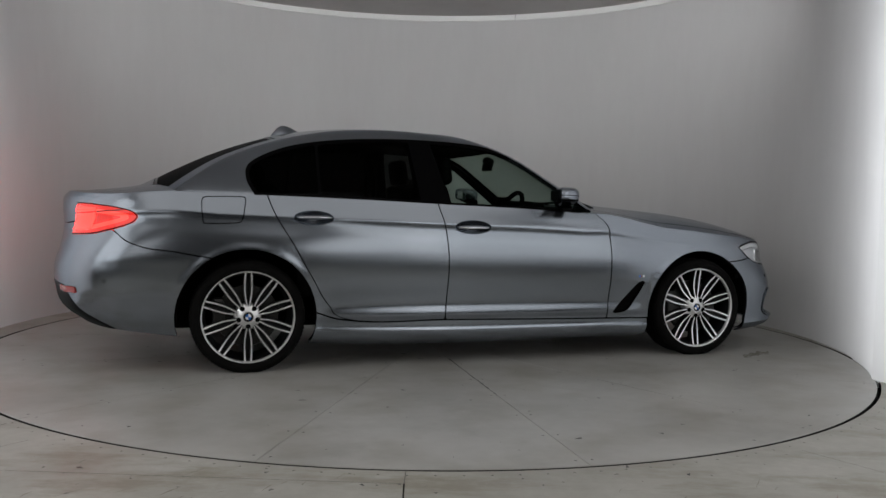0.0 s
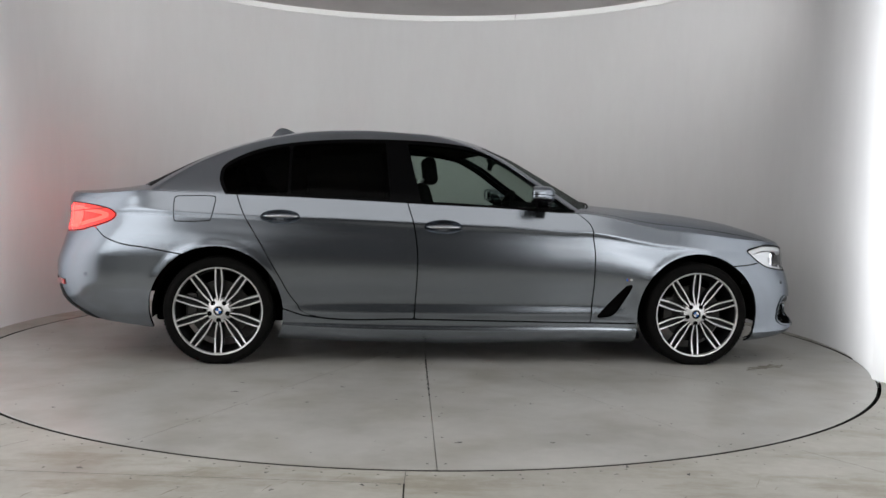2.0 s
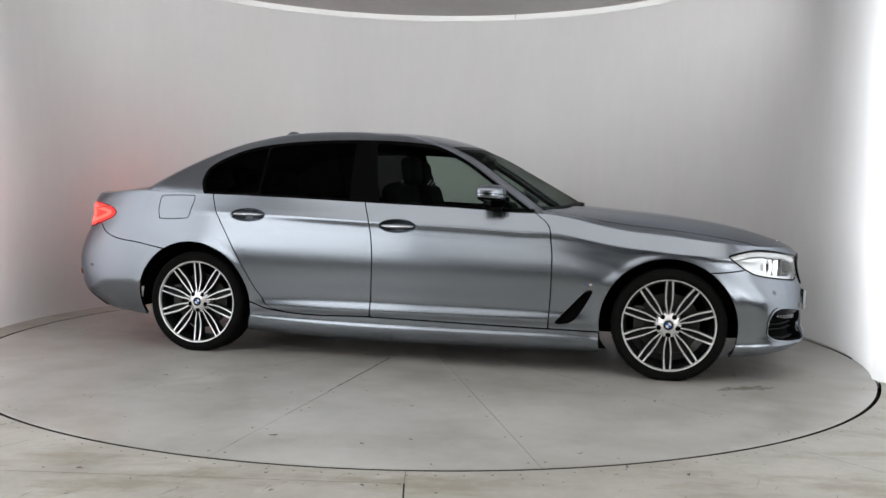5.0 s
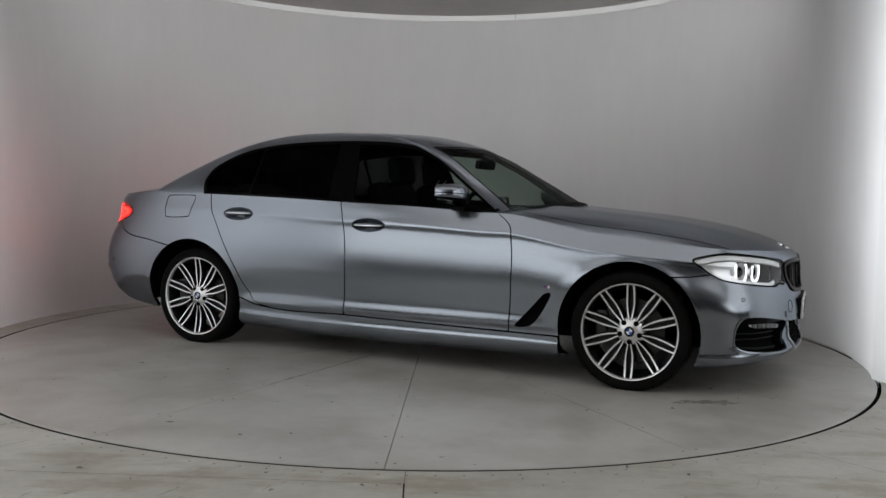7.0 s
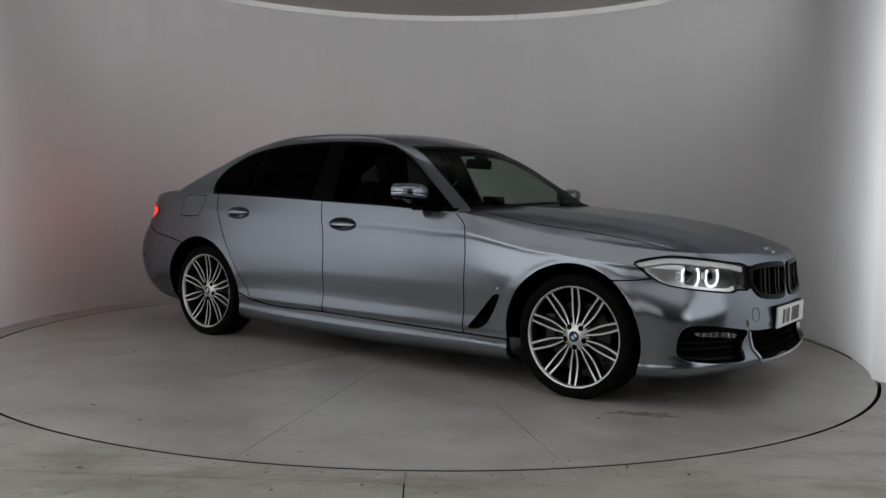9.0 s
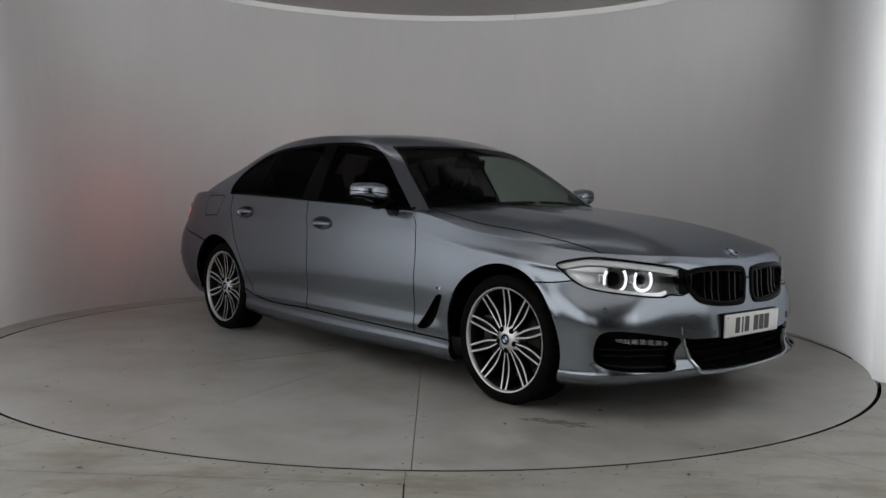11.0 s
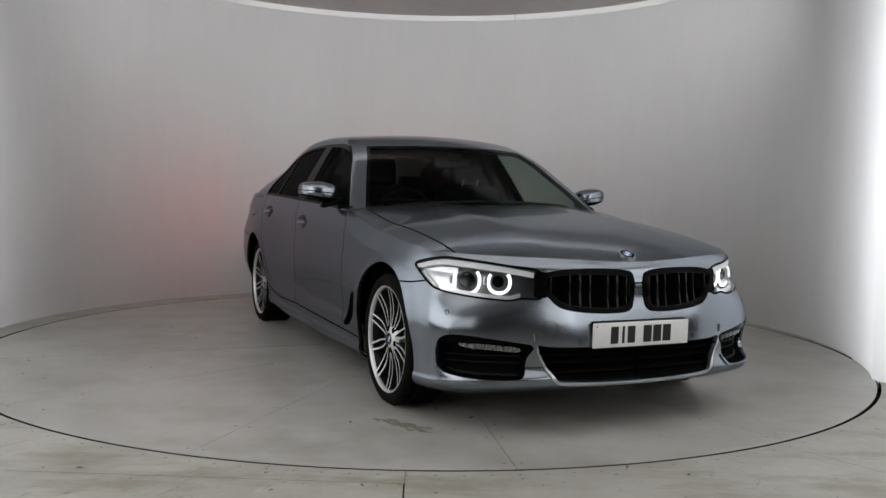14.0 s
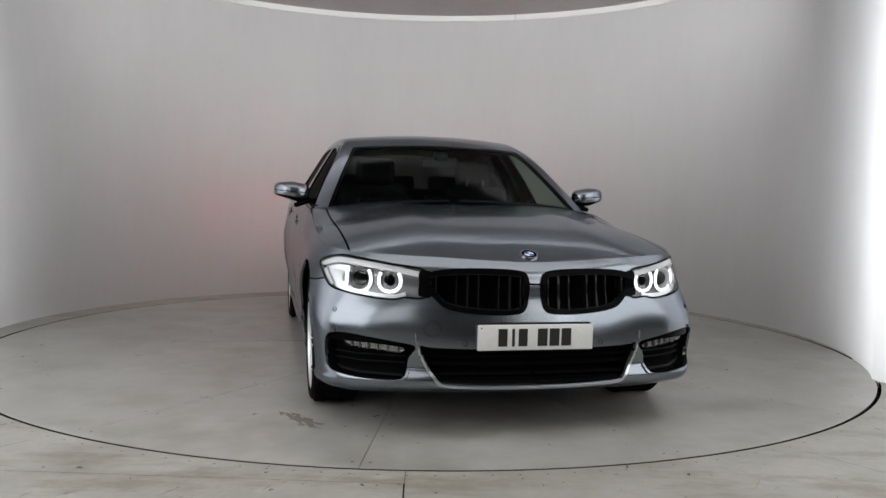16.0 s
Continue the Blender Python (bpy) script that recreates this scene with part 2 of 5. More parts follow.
# slanting brown scuffs that feet and tyres left on the outer floor
scuffs = []
for cx, cy, wx, wy, count in ((-1.25, -3.35, 0.55, 0.22, 46), (0.75, -3.30, 0.45, 0.16, 26), (-2.05, -3.0, 0.25, 0.3, 14), (2.1, -3.25, 0.4, 0.25, 14)):
    for k in range(count):
        scuffs.append((cx + rng.gauss(0, wx), cy + rng.gauss(0, wy), rng.uniform(0.01, 0.055), rng.uniform(0.0012, 0.0035), radians(62) + rng.gauss(0, 0.22)))
scuffs = [c for c in scuffs if math.hypot(c[0], c[1]) > TABLE_R + 0.08]
tagged(dots("floor_scuff", scuffs, GRIME, None, 0.0011), "brown slanting scuffs on the outer floor", "scuff")


# ---- car materials ----
def car_paint():
    """Blue-grey metallic: flakes under a clear coat."""
    m = material("metallic_blue_grey_paint", (0.20, 0.222, 0.252), 0.24, 0.95, Coat_Weight=0.35, Coat_Roughness=0.03, Specular_Tint=(0.42, 0.45, 0.50, 1))
    b = m.node_tree.nodes["Principled BSDF"]
    co = node(m, "ShaderNodeTexCoord")
    dust = node(m, "ShaderNodeTexNoise", Scale=2.5, Detail=5)
    link(m, co.outputs["Object"], dust.inputs["Vector"])
    ramp = node(m, "ShaderNodeValToRGB")
    ramp.color_ramp.elements[0].color = (0.220, 0.242, 0.271, 1)
    ramp.color_ramp.elements[1].color = (0.246, 0.270, 0.302, 1)
    link(m, dust.outputs["Fac"], ramp.inputs[0])
    link(m, ramp.outputs[0], b.inputs["Base Color"])
    r = node(m, "ShaderNodeMapRange", To_Min=0.195, To_Max=0.23)
    link(m, dust.outputs["Fac"], r.inputs[0])
    link(m, r.outputs[0], b.inputs["Roughness"])
    return m


def glass(name, tint, gloss=1.0):
    """Thin tinted sheet glass: clear straight through, mirror-like by Fresnel."""
    m = bpy.data.materials.new(name)
    m.use_nodes = True
    t = m.node_tree
    t.nodes.remove(t.nodes["Principled BSDF"])
    clear = node(m, "ShaderNodeBsdfTransparent", Color=(*tint, 1))
    shine = node(m, "ShaderNodeBsdfGlossy", Roughness=0.02, Color=(gloss, gloss, gloss, 1))
    face = node(m, "ShaderNodeLayerWeight", Blend=0.5)
    steep = node(m, "ShaderNodeMath")
    steep.operation = "POWER"
    link(m, face.outputs["Facing"], steep.inputs[0])
    steep.inputs[1].default_value = 5.0
    sheen = node(m, "ShaderNodeMath")
    sheen.operation = "MULTIPLY_ADD"
    link(m, steep.outputs[0], sheen.inputs[0])
    sheen.inputs[1].default_value = 0.9
    sheen.inputs[2].default_value = 0.035
    mix = node(m, "ShaderNodeMixShader")
    link(m, sheen.outputs[0], mix.inputs[0])
    link(m, clear.outputs[0], mix.inputs[1])
    link(m, shine.outputs[0], mix.inputs[2])
    link(m, mix.outputs[0], t.nodes["Material Output"].inputs[0])
    return m


def glow(name, colour, strength, base=(0.5, 0.5, 0.5), rough=0.3):
    m = material(name, base, rough)
    b = m.node_tree.nodes["Principled BSDF"]
    b.inputs["Emission Color"].default_value = (*colour, 1)
    b.inputs["Emission Strength"].default_value = strength
    return m


PAINT = car_paint()
BLACK_GLOSS = material("black_gloss_trim", (0.003, 0.003, 0.0033), 0.10, Specular_IOR_Level=0.02)
BLACK_PLASTIC = mottled(material("black_plastic", (0.01, 0.01, 0.01), 0.6, Specular_IOR_Level=0.08), ((0.004, 0.007, 0.007), (0.009, 0.009, 0.0092)), 30, bump=0.1)
SATIN_BLACK = material("satin_black_grille", (0.008, 0.008, 0.0085), 0.25, Specular_IOR_Level=0.18)
UNDER = material("underbody_black", (0.004, 0.004, 0.004), 0.95, Specular_IOR_Level=0.02)
CHROME = material("chrome", (0.72, 0.73, 0.75), 0.12, 1.0)
SATIN = material("satin_silver", (0.55, 0.57, 0.6), 0.28, 0.9)
ALLOY = mottled(material("machined_alloy", (0.55, 0.55, 0.55), 0.3, 0.9), ((0.72, 0.72, 0.72), (0.84, 0.84, 0.84)), 14, rough=(0.26, 0.42))
WHEEL_DARK = material("dark_grey_wheel_paint", (0.006, 0.006, 0.0065), 0.4, Specular_IOR_Level=0.25)
RUBBER = mottled(material("tyre_rubber", (0.008, 0.008, 0.008), 0.85, Specular_IOR_Level=0.06), ((0.003, 0.003, 0.003), (0.008, 0.0076, 0.0072)), 16, rough=(0.65, 0.9), bump=0.12)
DISC = material("brake_disc_steel", (0.045, 0.044, 0.042), 0.45, 0.9)
CABIN = mottled(material("black_leather", (0.006, 0.006, 0.006), 0.7, Specular_IOR_Level=0.05), ((0.004, 0.004, 0.004), (0.009, 0.009, 0.009)), 25, bump=0.15)
CLEAR_GLASS = glass("clear_green_glass", (0.54, 0.61, 0.57), 0.06)
SCREEN_GLASS = glass("windscreen_glass", (0.50, 0.57, 0.53), 0.14)
PRIVACY_GLASS = glass("privacy_glass", (0.04, 0.04, 0.04), 0.08)
LENS = glass("headlamp_lens", (0.93, 0.94, 0.95))
RED_LENS = glow("lit_red_tail_lens", (1.0, 0.03, 0.02), 1.05, (0.35, 0.01, 0.008), 0.12)
RED_GUIDE = glow("bright_red_light_guide", (1.0, 0.06, 0.04), 2.2, (0.4, 0.02, 0.015), 0.15)
RED_DARK = material("red_reflector", (0.32, 0.012, 0.01), 0.12)
HALO = glow("white_light_ring", (0.95, 0.97, 1.0), 2.5, (0.8, 0.8, 0.8))
LAMP_CHROME = material("lamp_reflector", (0.78, 0.79, 0.80), 0.3, 0.9)
FOG_SILVER = material("fog_lamp_silver", (0.30, 0.305, 0.31), 0.2, 0.95)
LAMP_DARK = material("lamp_housing_grey", (0.16, 0.163, 0.168), 0.3, 0.6)
BROW = material("white_lamp_brow", (0.75, 0.76, 0.77), 0.3)
PLATE = mottled(material("white_plate", (0.72, 0.72, 0.71), 0.35), ((0.68, 0.68, 0.67), (0.76, 0.76, 0.75)), 40)
PLATE_INK = material("plate_black", (0.012, 0.012, 0.012), 0.4)
EMBLEM_BLUE = material("emblem_blue", (0.03, 0.13, 0.42), 0.2)
EMBLEM_WHITE = material("emblem_white", (0.75, 0.75, 0.76), 0.2)


# ---- curve and surface helpers ----
def curve(points):
    """A smooth function through (at, value) pairs (Catmull-Rom slopes, held at the ends)."""
    p = np.array(sorted(points), float)
    x, y = p[:, 0], p[:, 1]
    m = np.gradient(y, x)

    def f(q):
        q = np.clip(q, x[0], x[-1])
        i = np.clip(np.searchsorted(x, q) - 1, 0, len(x) - 2)
        d = x[i + 1] - x[i]
        s = (q - x[i]) / d
        return ((2 * s ** 3 - 3 * s ** 2 + 1) * y[i] + (s ** 3 - 2 * s ** 2 + s) * d * m[i]
                + (3 * s ** 2 - 2 * s ** 3) * y[i + 1] + (s ** 3 - s ** 2) * d * m[i + 1])
    return f


def smooth(a, b, q):
    s = np.clip((q - a) / (b - a), 0, 1)
    return s * s * (3 - 2 * s)


def loop(points, n=6):
    """A closed smooth outline through the points."""
    p = np.array(points, float)
    out = []
    k = len(p)
    for i in range(k):
        a, b, c, d = p[i - 1], p[i], p[(i + 1) % k], p[(i + 2) % k]
        for j in range(n):
            s = j / n
            out.append(0.5 * (2 * b + (c - a) * s + (2 * a - 5 * b + 4 * c - d) * s ** 2 + (3 * b - a - 3 * c + d) * s ** 3))
    return np.array(out)


def inside(poly, px, py):
    """Signed distance to an outline, positive inside."""
    poly = np.asarray(poly, float)
    best = np.full(px.shape, 1e9)
    odd = np.zeros(px.shape, bool)
    for a, b in zip(poly, np.roll(poly, -1, 0)):
        e = b - a
        wx, wy = px - a[0], py - a[1]
        t = np.clip((wx * e[0] + wy * e[1]) / max(e @ e, 1e-12), 0, 1)
        best = np.minimum(best, (wx - e[0] * t) ** 2 + (wy - e[1] * t) ** 2)
        hit = (a[1] > py) != (b[1] > py)
        if e[1]:
            odd ^= hit & (px < e[0] * (py - a[1]) / e[1] + a[0])
    return np.where(odd, 1, -1) * np.sqrt(best)


class Skin:
    """A piece of surface: points with a second, flat coordinate each, and faces, that can be cut."""

    def __init__(self, pts, flat, faces, normals=None):
        self.p, self.q, self.f = np.asarray(pts, float), np.asarray(flat, float), faces
        self.n = self.find_normals() if normals is None else np.asarray(normals, float)

    @staticmethod
    def grid(P, Q):
        n, m = P.shape[:2]
        faces = [(i * m + j, (i + 1) * m + j, (i + 1) * m + j + 1, i * m + j + 1) for i in range(n - 1) for j in range(m - 1)]
        return Skin(P.reshape(-1, 3), Q.reshape(-1, 2), faces)

    def cut(self, fun):
        """What is left where fun(x, y, z, s, h) >= 0."""
        val = fun(self.p[:, 0], self.p[:, 1], self.p[:, 2], self.q[:, 0], self.q[:, 1])
        ok = val >= 0
        pts, flat, norm, faces, made = [], [], [], [], {}
        keep = {}

        def old(i):
            if i not in keep:
                keep[i] = len(pts)
                pts.append(self.p[i])
                flat.append(self.q[i])
                norm.append(self.n[i])
            return keep[i]

        def mid(i, j):
            key = (min(i, j), max(i, j))
            if key not in made:
                t = val[i] / (val[i] - val[j])
                made[key] = len(pts)
                pts.append(self.p[i] + (self.p[j] - self.p[i]) * t)
                flat.append(self.q[i] + (self.q[j] - self.q[i]) * t)
                norm.append(self.n[i] + (self.n[j] - self.n[i]) * t)
            return made[key]

        okl = ok.tolist()
        for f in self.f:
            state = [okl[i] for i in f]
            if all(state):
                faces.append(tuple(old(i) for i in f))
            elif any(state):
                g = []
                for k, i in enumerate(f):
                    j = f[(k + 1) % len(f)]
                    if okl[i]:
                        g.append(old(i))
                    if okl[i] != okl[j]:
                        g.append(mid(i, j))
                g = [a for k, a in enumerate(g) if a != g[k - 1]]
                if len(g) > 2:
                    faces.append(tuple(g))
        return Skin(np.array(pts).reshape(-1, 3), np.array(flat).reshape(-1, 2), faces, np.array(norm).reshape(-1, 3))

    def normals(self):
        return self.n / np.maximum(np.linalg.norm(self.n, axis=1, keepdims=True), 1e-12)

    def find_normals(self):
        n = np.zeros_like(self.p)
        for f in self.f:
            a, b, c = self.p[f[0]], self.p[f[1]], self.p[f[-2 if len(f) > 3 else 2]]
            d = self.p[f[-1]]
            v = np.cross(b - a, d - a) if len(f) > 3 else np.cross(b - a, c - a)
            for i in f:
                n[i] += v
        return n / np.maximum(np.linalg.norm(n, axis=1, keepdims=True), 1e-12)

    def bowl(self, d):
        """An open pocket: walls down from the rim, and a floor d behind."""
        verts, faces = self.thick(d, True)
        k = len(self.f)
        return verts, [f[::-1] for f in faces[k:2 * k]] + faces[2 * k:]

    def pushed(self, d):
        return Skin(self.p + self.normals() * d, self.q, self.f, self.n)

    def thick(self, d, close=False):
        """Verts and faces with the rim turned inwards by d (and a back face too where closed)."""
        n = self.normals()
        count = {}
        for f in self.f:
            for k in range(len(f)):
                e = (f[k], f[(k + 1) % len(f)])
                count[e] = count.get(e, 0) + 1
        rim = [e for e in count if (e[1], e[0]) not in count]
        verts = list(self.p)
        faces = list(self.f)
        back = {}
        if close:
            for i in range(len(self.p)):
                back[i] = len(verts)
                verts.append(self.p[i] - n[i] * d)
            faces += [tuple(back[i] for i in f[::-1]) for f in self.f]
        for a, b in rim:
            for i in (a, b):
                if i not in back:
                    back[i] = len(verts)
                    verts.append(self.p[i] - n[i] * d)
            faces.append((b, a, back[a], back[b]))
        return verts, faces


def both(v, f, side):
    """The mesh as built (right side, y < 0), or its mirror image."""
    if side > 0:
        return [(p[0], -p[1], p[2]) for p in v], [g[::-1] for g in f]
    return v, f


def panel(name, skin, mat, parent, depth=0.012, label="", close=False, smooth_angle=35):
    if not len(skin.f):
        return None
    return mesh_object(name, *skin.thick(depth, close), mat, parent, label, smooth_angle)


def mirrored(skin):
    p = skin.p * np.array([1, -1, 1])
    return Skin(p, skin.q, [f[::-1] for f in skin.f], skin.n * np.array([1, -1, 1]))


def joined(a, b):
    """Two skins as one, welding the points that meet."""
    p, q, nn = np.vstack([a.p, b.p]), np.vstack([a.q, b.q]), np.vstack([a.n, b.n])
    n = len(a.p)
    faces = a.f + [tuple(i + n for i in f) for f in b.f]
    keys, first, remap = {}, [], []
    for i, v in enumerate(np.round(p, 4).tolist()):
        k = tuple(v)
        if k not in keys:
            keys[k] = len(first)
            first.append(i)
        remap.append(keys[k])
    out = []
    for f in faces:
        g = [remap[i] for i in f]
        g = [c for k, c in enumerate(g) if c != g[k - 1]]
        if len(g) > 2:
            out.append(tuple(g))
    return Skin(p[first], q[first], out, nn[first])


# ---- the body's form, in the car's space: x forward, z up, right side at y < 0 ----
AXLE_F, AXLE_R, HUB_Z, HUB_Y, TYRE_R = 1.4875, -1.4875, 0.322, 0.885, 0.326
X0F, X0R, NF, NR = 1.10, -1.30, 5.5, 5.0

hood_line = curve([(0.5, 1.005), (0.7, 1.002), (0.93, 0.992), (1.2, 0.972), (1.6, 0.932), (1.99, 0.860), (2.15, 0.808), (2.24, 0.768), (2.30, 0.728)])
deck_line = curve([(-2.58, 0.99), (-2.53, 1.020), (-2.40, 1.034), (-2.2, 1.056), (-2.0, 1.085), (-1.7, 1.10)])
belt_line = curve([(-2.0, 1.03), (-1.4, 1.024), (-0.8, 1.008), (-0.33, 0.990), (0.33, 0.965), (0.7, 0.940)])
side_w = curve([(0, 0.845), (0.03, 0.888), (0.075, 0.912), (0.105, 0.916), (0.125, 0.912), (0.18, 0.912), (0.25, 0.9135), (0.32, 0.917), (0.42, 0.925),
                (0.50, 0.9305), (0.56, 0.9315), (0.64, 0.9290), (0.72, 0.9240), (0.79, 0.9185), (0.835, 0.9170), (0.852, 0.9180), (0.864, 0.9182), (0.876, 0.9155), (0.90, 0.9085), (0.96, 0.892), (1.0, 0.880)])
tuck_w = curve([(0, 0.835), (0.1, 0.876), (0.2, 0.903), (0.28, 0.919), (0.36, 0.926), (0.5, 0.9305)])
nose_x = curve([(0, 2.25), (0.05, 2.315), (0.10, 2.333), (0.2, 2.325), (0.33, 2.328), (0.5, 2.322), (0.62, 2.312), (0.72, 2.303), (0.86, 2.298), (0.95, 2.285), (1, 2.258)])
tail_x = curve([(0, -2.47), (0.08, -2.55), (0.25, -2.60), (0.42, -2.605), (0.55, -2.575), (0.7, -2.555), (0.9, -2.562), (0.96, -2.555), (1, -2.53)])
foot_z = curve([(-2.6, 0.29), (-2.3, 0.252), (-1.87, 0.205), (-1.5, 0.175), (-1.1, 0.150), (1.1, 0.138), (1.6, 0.143), (1.9, 0.148), (2.05, 0.160), (2.25, 0.180), (2.4, 0.188)])


def top_hood(x, y):
    drop = 0.055 + 0.065 * smooth(0.7, 1.3, x)
    dome = 0.007 * np.exp(-((np.abs(y) - 0.40) / 0.09) ** 2) * smooth(2.25, 1.6, x)
    return hood_line(x) - drop * (np.abs(y) / 0.9) ** 3 + dome


def top_deck(x, y):
    return deck_line(x) - 0.06 * (np.abs(y) / 0.9) ** 3


def shoulder(x, y):
    """Height of the edge where the sides end and bonnet, windows or boot begin."""
    z = belt_line(x)
    z = z + (top_hood(x, y) - z) * smooth(0.5, 0.85, x)
    return z + (top_deck(x, y) - z) * smooth(-1.6, -1.95, x)


def corner_table(x0, x1, w, n, k):
    """Angles that step evenly along a rounded end."""
    a = (np.linspace(0, 1, 4000) ** 4) * math.pi / 2
    x, y = x0 + (x1 - x0) * np.sin(a) ** (2 / n), w * np.cos(a)
    s = np.concatenate([[0], np.cumsum(np.hypot(np.diff(x), np.diff(y)))])
    return np.interp(np.linspace(0, s[-1], k), s, a), np.linspace(0, s[-1], k)


def body_side():
    """The right half of the skin between foot and shoulder, from the tail's middle round to the nose's middle."""
    kf, km, kr, rows = 150, 170, 130, 112
    af, sf = corner_table(X0F, 2.32, 0.92, NF, kf)
    ar, sr = corner_table(X0R, -2.58, 0.92, NR, kr)
    t = np.linspace(0, 1, rows)
    wide, nose, tail = side_w(t), nose_x(t), tail_x(t)
    P = np.zeros((kf + km + kr - 2, rows, 3))
    S = np.zeros((kf + km + kr - 2, rows))
    lines = [("r", a, -s) for a, s in zip(ar[::-1], sr[::-1])]
    lines += [("m", x, x) for x in np.linspace(X0R, X0F, km)[1:-1]]
    lines += [("f", a, s) for a, s in zip(af, sf)]
    for i, (kind, a, s) in enumerate(lines):
        if kind == "r":
            x = X0R + (tail - X0R) * math.sin(a) ** (2 / (NR + 3.0 * smooth(0.85, 0.50, t)))
            y = wide * math.cos(a)
        elif kind == "f":
            x = X0F + (nose - X0F) * math.sin(a) ** (2 / (NF + 3.5 * smooth(0.80, 0.40, t)))
            y = wide * math.cos(a)
        else:
            x = np.full(rows, a)
            y = wide.copy()
        xt, yt = x[-1], y[-1]
        zs, zb = shoulder(xt, yt), foot_z(x[rows // 3])
        z = zb + (zs - zb) * t
        # the rear bumper tucks in towards its foot
        y = y * (1 + (np.where(t < 0.5, tuck_w(t) / wide, 1) - 1) * smooth(-1.5, -1.85, x))
        fade = np.clip(y / 0.9, 0, 1) ** 2
        # wings swell over the wheels, with a rolled lip round each arch
        for ax, amount in ((AXLE_F, 0.022), (AXLE_R, 0.036)):
            y = y + amount * fade * np.exp(-((x - ax + 0.1 * np.sign(ax)) / 0.5) ** 2) * smooth(0.05, 0.4, t) * smooth(1.0, 0.62, t)
            d = np.hypot(x - ax + 0.01, z - 0.32) - (0.39 if ax > 0 else 0.40)
            y = y + 0.005 * fade * np.exp(-(d / 0.026) ** 2)
        # a ledge along the foot of the doors
        mid = smooth(-1.25, -0.95, x) * smooth(1.12, 0.95, x)
        y = y + mid * (0.008 * smooth(0.385, 0.315, z) - 0.009 * smooth(0.312, 0.285, z) - 0.004 * np.exp(-((z - 0.42) / 0.07) ** 2))
        # below the headlamps the bumper falls back towards the lamp pockets
        if kind == "f":
            x = x - 0.024 * smooth(0.62, 0.42, z) * smooth(0.245, 0.30, z) * smooth(0.28, 0.64, y) * smooth(0.93, 0.80, y) * smooth(1.85, 2.0, x)
        P[i] = np.stack([x, -y, z], 1)
        S[i] = X0R + s if kind == "r" else X0F + s if kind == "f" else s
    Q = np.stack([S, P[:, :, 2]], 2)
    return Skin.grid(P, Q), (af, sf)


BODY, (AF, SF) = body_side()


def along(y):
    """Place along the skin of a point of the nose at half-width y."""
    return X0F + np.interp(np.arccos(np.clip(np.asarray(y, float) / 0.92, 0, 1)), AF, SF)


def nose_outline(points, n=6):
    return loop([(float(along(y)), z) for y, z in points], n)


HEADLAMP = nose_outline([(0.468, 0.712), (0.62, 0.741), (0.775, 0.762), (0.845, 0.765), (0.893, 0.735), (0.888, 0.70), (0.868, 0.650), (0.84, 0.620),
                         (0.72, 0.597), (0.60, 0.588), (0.555, 0.598), (0.465, 0.603)], 4)
KIDNEY = nose_outline([(0.026, 0.64), (0.032, 0.695), (0.07, 0.720), (0.25, 0.728), (0.40, 0.722), (0.472, 0.70), (0.468, 0.645), (0.430, 0.595), (0.375, 0.555), (0.25, 0.535),
                       (0.10, 0.532), (0.042, 0.555)])
INTAKE = nose_outline([(-0.2, 0.388), (0.0, 0.388), (0.3, 0.388), (0.46, 0.392), (0.492, 0.40), (0.495, 0.37), (0.46, 0.295), (0.425, 0.252), (0.38, 0.238), (0.2, 0.230), (0, 0.228), (-0.2, 0.228)])
INTAKE[:, 0] = np.minimum(INTAKE[:, 0], along(0.0) + 0.05)
FOG = nose_outline([(0.515, 0.392), (0.60, 0.412), (0.78, 0.437), (0.858, 0.425), (0.876, 0.36), (0.872, 0.285), (0.83, 0.258), (0.62, 0.250), (0.56, 0.275), (0.545, 0.34)], 5)

hood_edge = curve([(0.6, 0.755), (0.72, 0.775), (0.80, 0.787), (0.93, 0.792), (1.28, 0.785), (1.62, 0.78), (1.83, 0.777), (1.98, 0.775), (2.3, 0.78)])
door_front = curve([(0.15, 0.797), (0.27, 0.797), (0.536, 0.810), (0.775, 0.803), (0.894, 0.772), (0.95, 0.703), (1.1, 0.60)])
door_mid = curve([(0.15, -0.307), (0.29, -0.307), (0.437, -0.299), (0.715, -0.296), (0.887, -0.324), (0.983, -0.353), (1.1, -0.37)])
door_rear = curve([(0.15, -0.85), (0.293, -0.879), (0.312, -0.95), (0.38, -1.022), (0.553, -1.13), (0.744, -1.238), (0.927, -1.346), (1.021, -1.382), (1.1, -1.40)])
sill_line = curve([(-1.3, 0.40), (-1.098, 0.344), (-0.98, 0.305), (-0.877, 0.290), (-0.31, 0.283), (0.797, 0.268), (1.08, 0.266), (1.3, 0.266)])
bumper_rear = curve([(-2.7, 0.80), (-2.198, 0.80), (-2.161, 0.768), (-2.089, 0.735), (-1.889, 0.700), (-1.690, 0.666), (-1.5, 0.65)])
bumper_front = curve([(1.5, 0.628), (1.72, 0.635), (1.80, 0.640), (1.90, 0.655), (2.5, 0.66)])
TAIL = loop([(-2.9, 0.955), (-2.45, 0.962), (-2.28, 0.953), (-2.14, 0.930), (-2.092, 0.903), (-2.092, 0.880), (-2.13, 0.850), (-2.25, 0.812), (-2.40, 0.785), (-2.9, 0.775)], 4)
FLAP = loop([(-1.747, 0.98), (-1.738, 1.005), (-1.70, 1.011), (-1.53, 1.013), (-1.507, 0.998), (-1.512, 0.95), (-1.528, 0.88), (-1.56, 0.865), (-1.72, 0.860), (-1.742, 0.88)], 4)
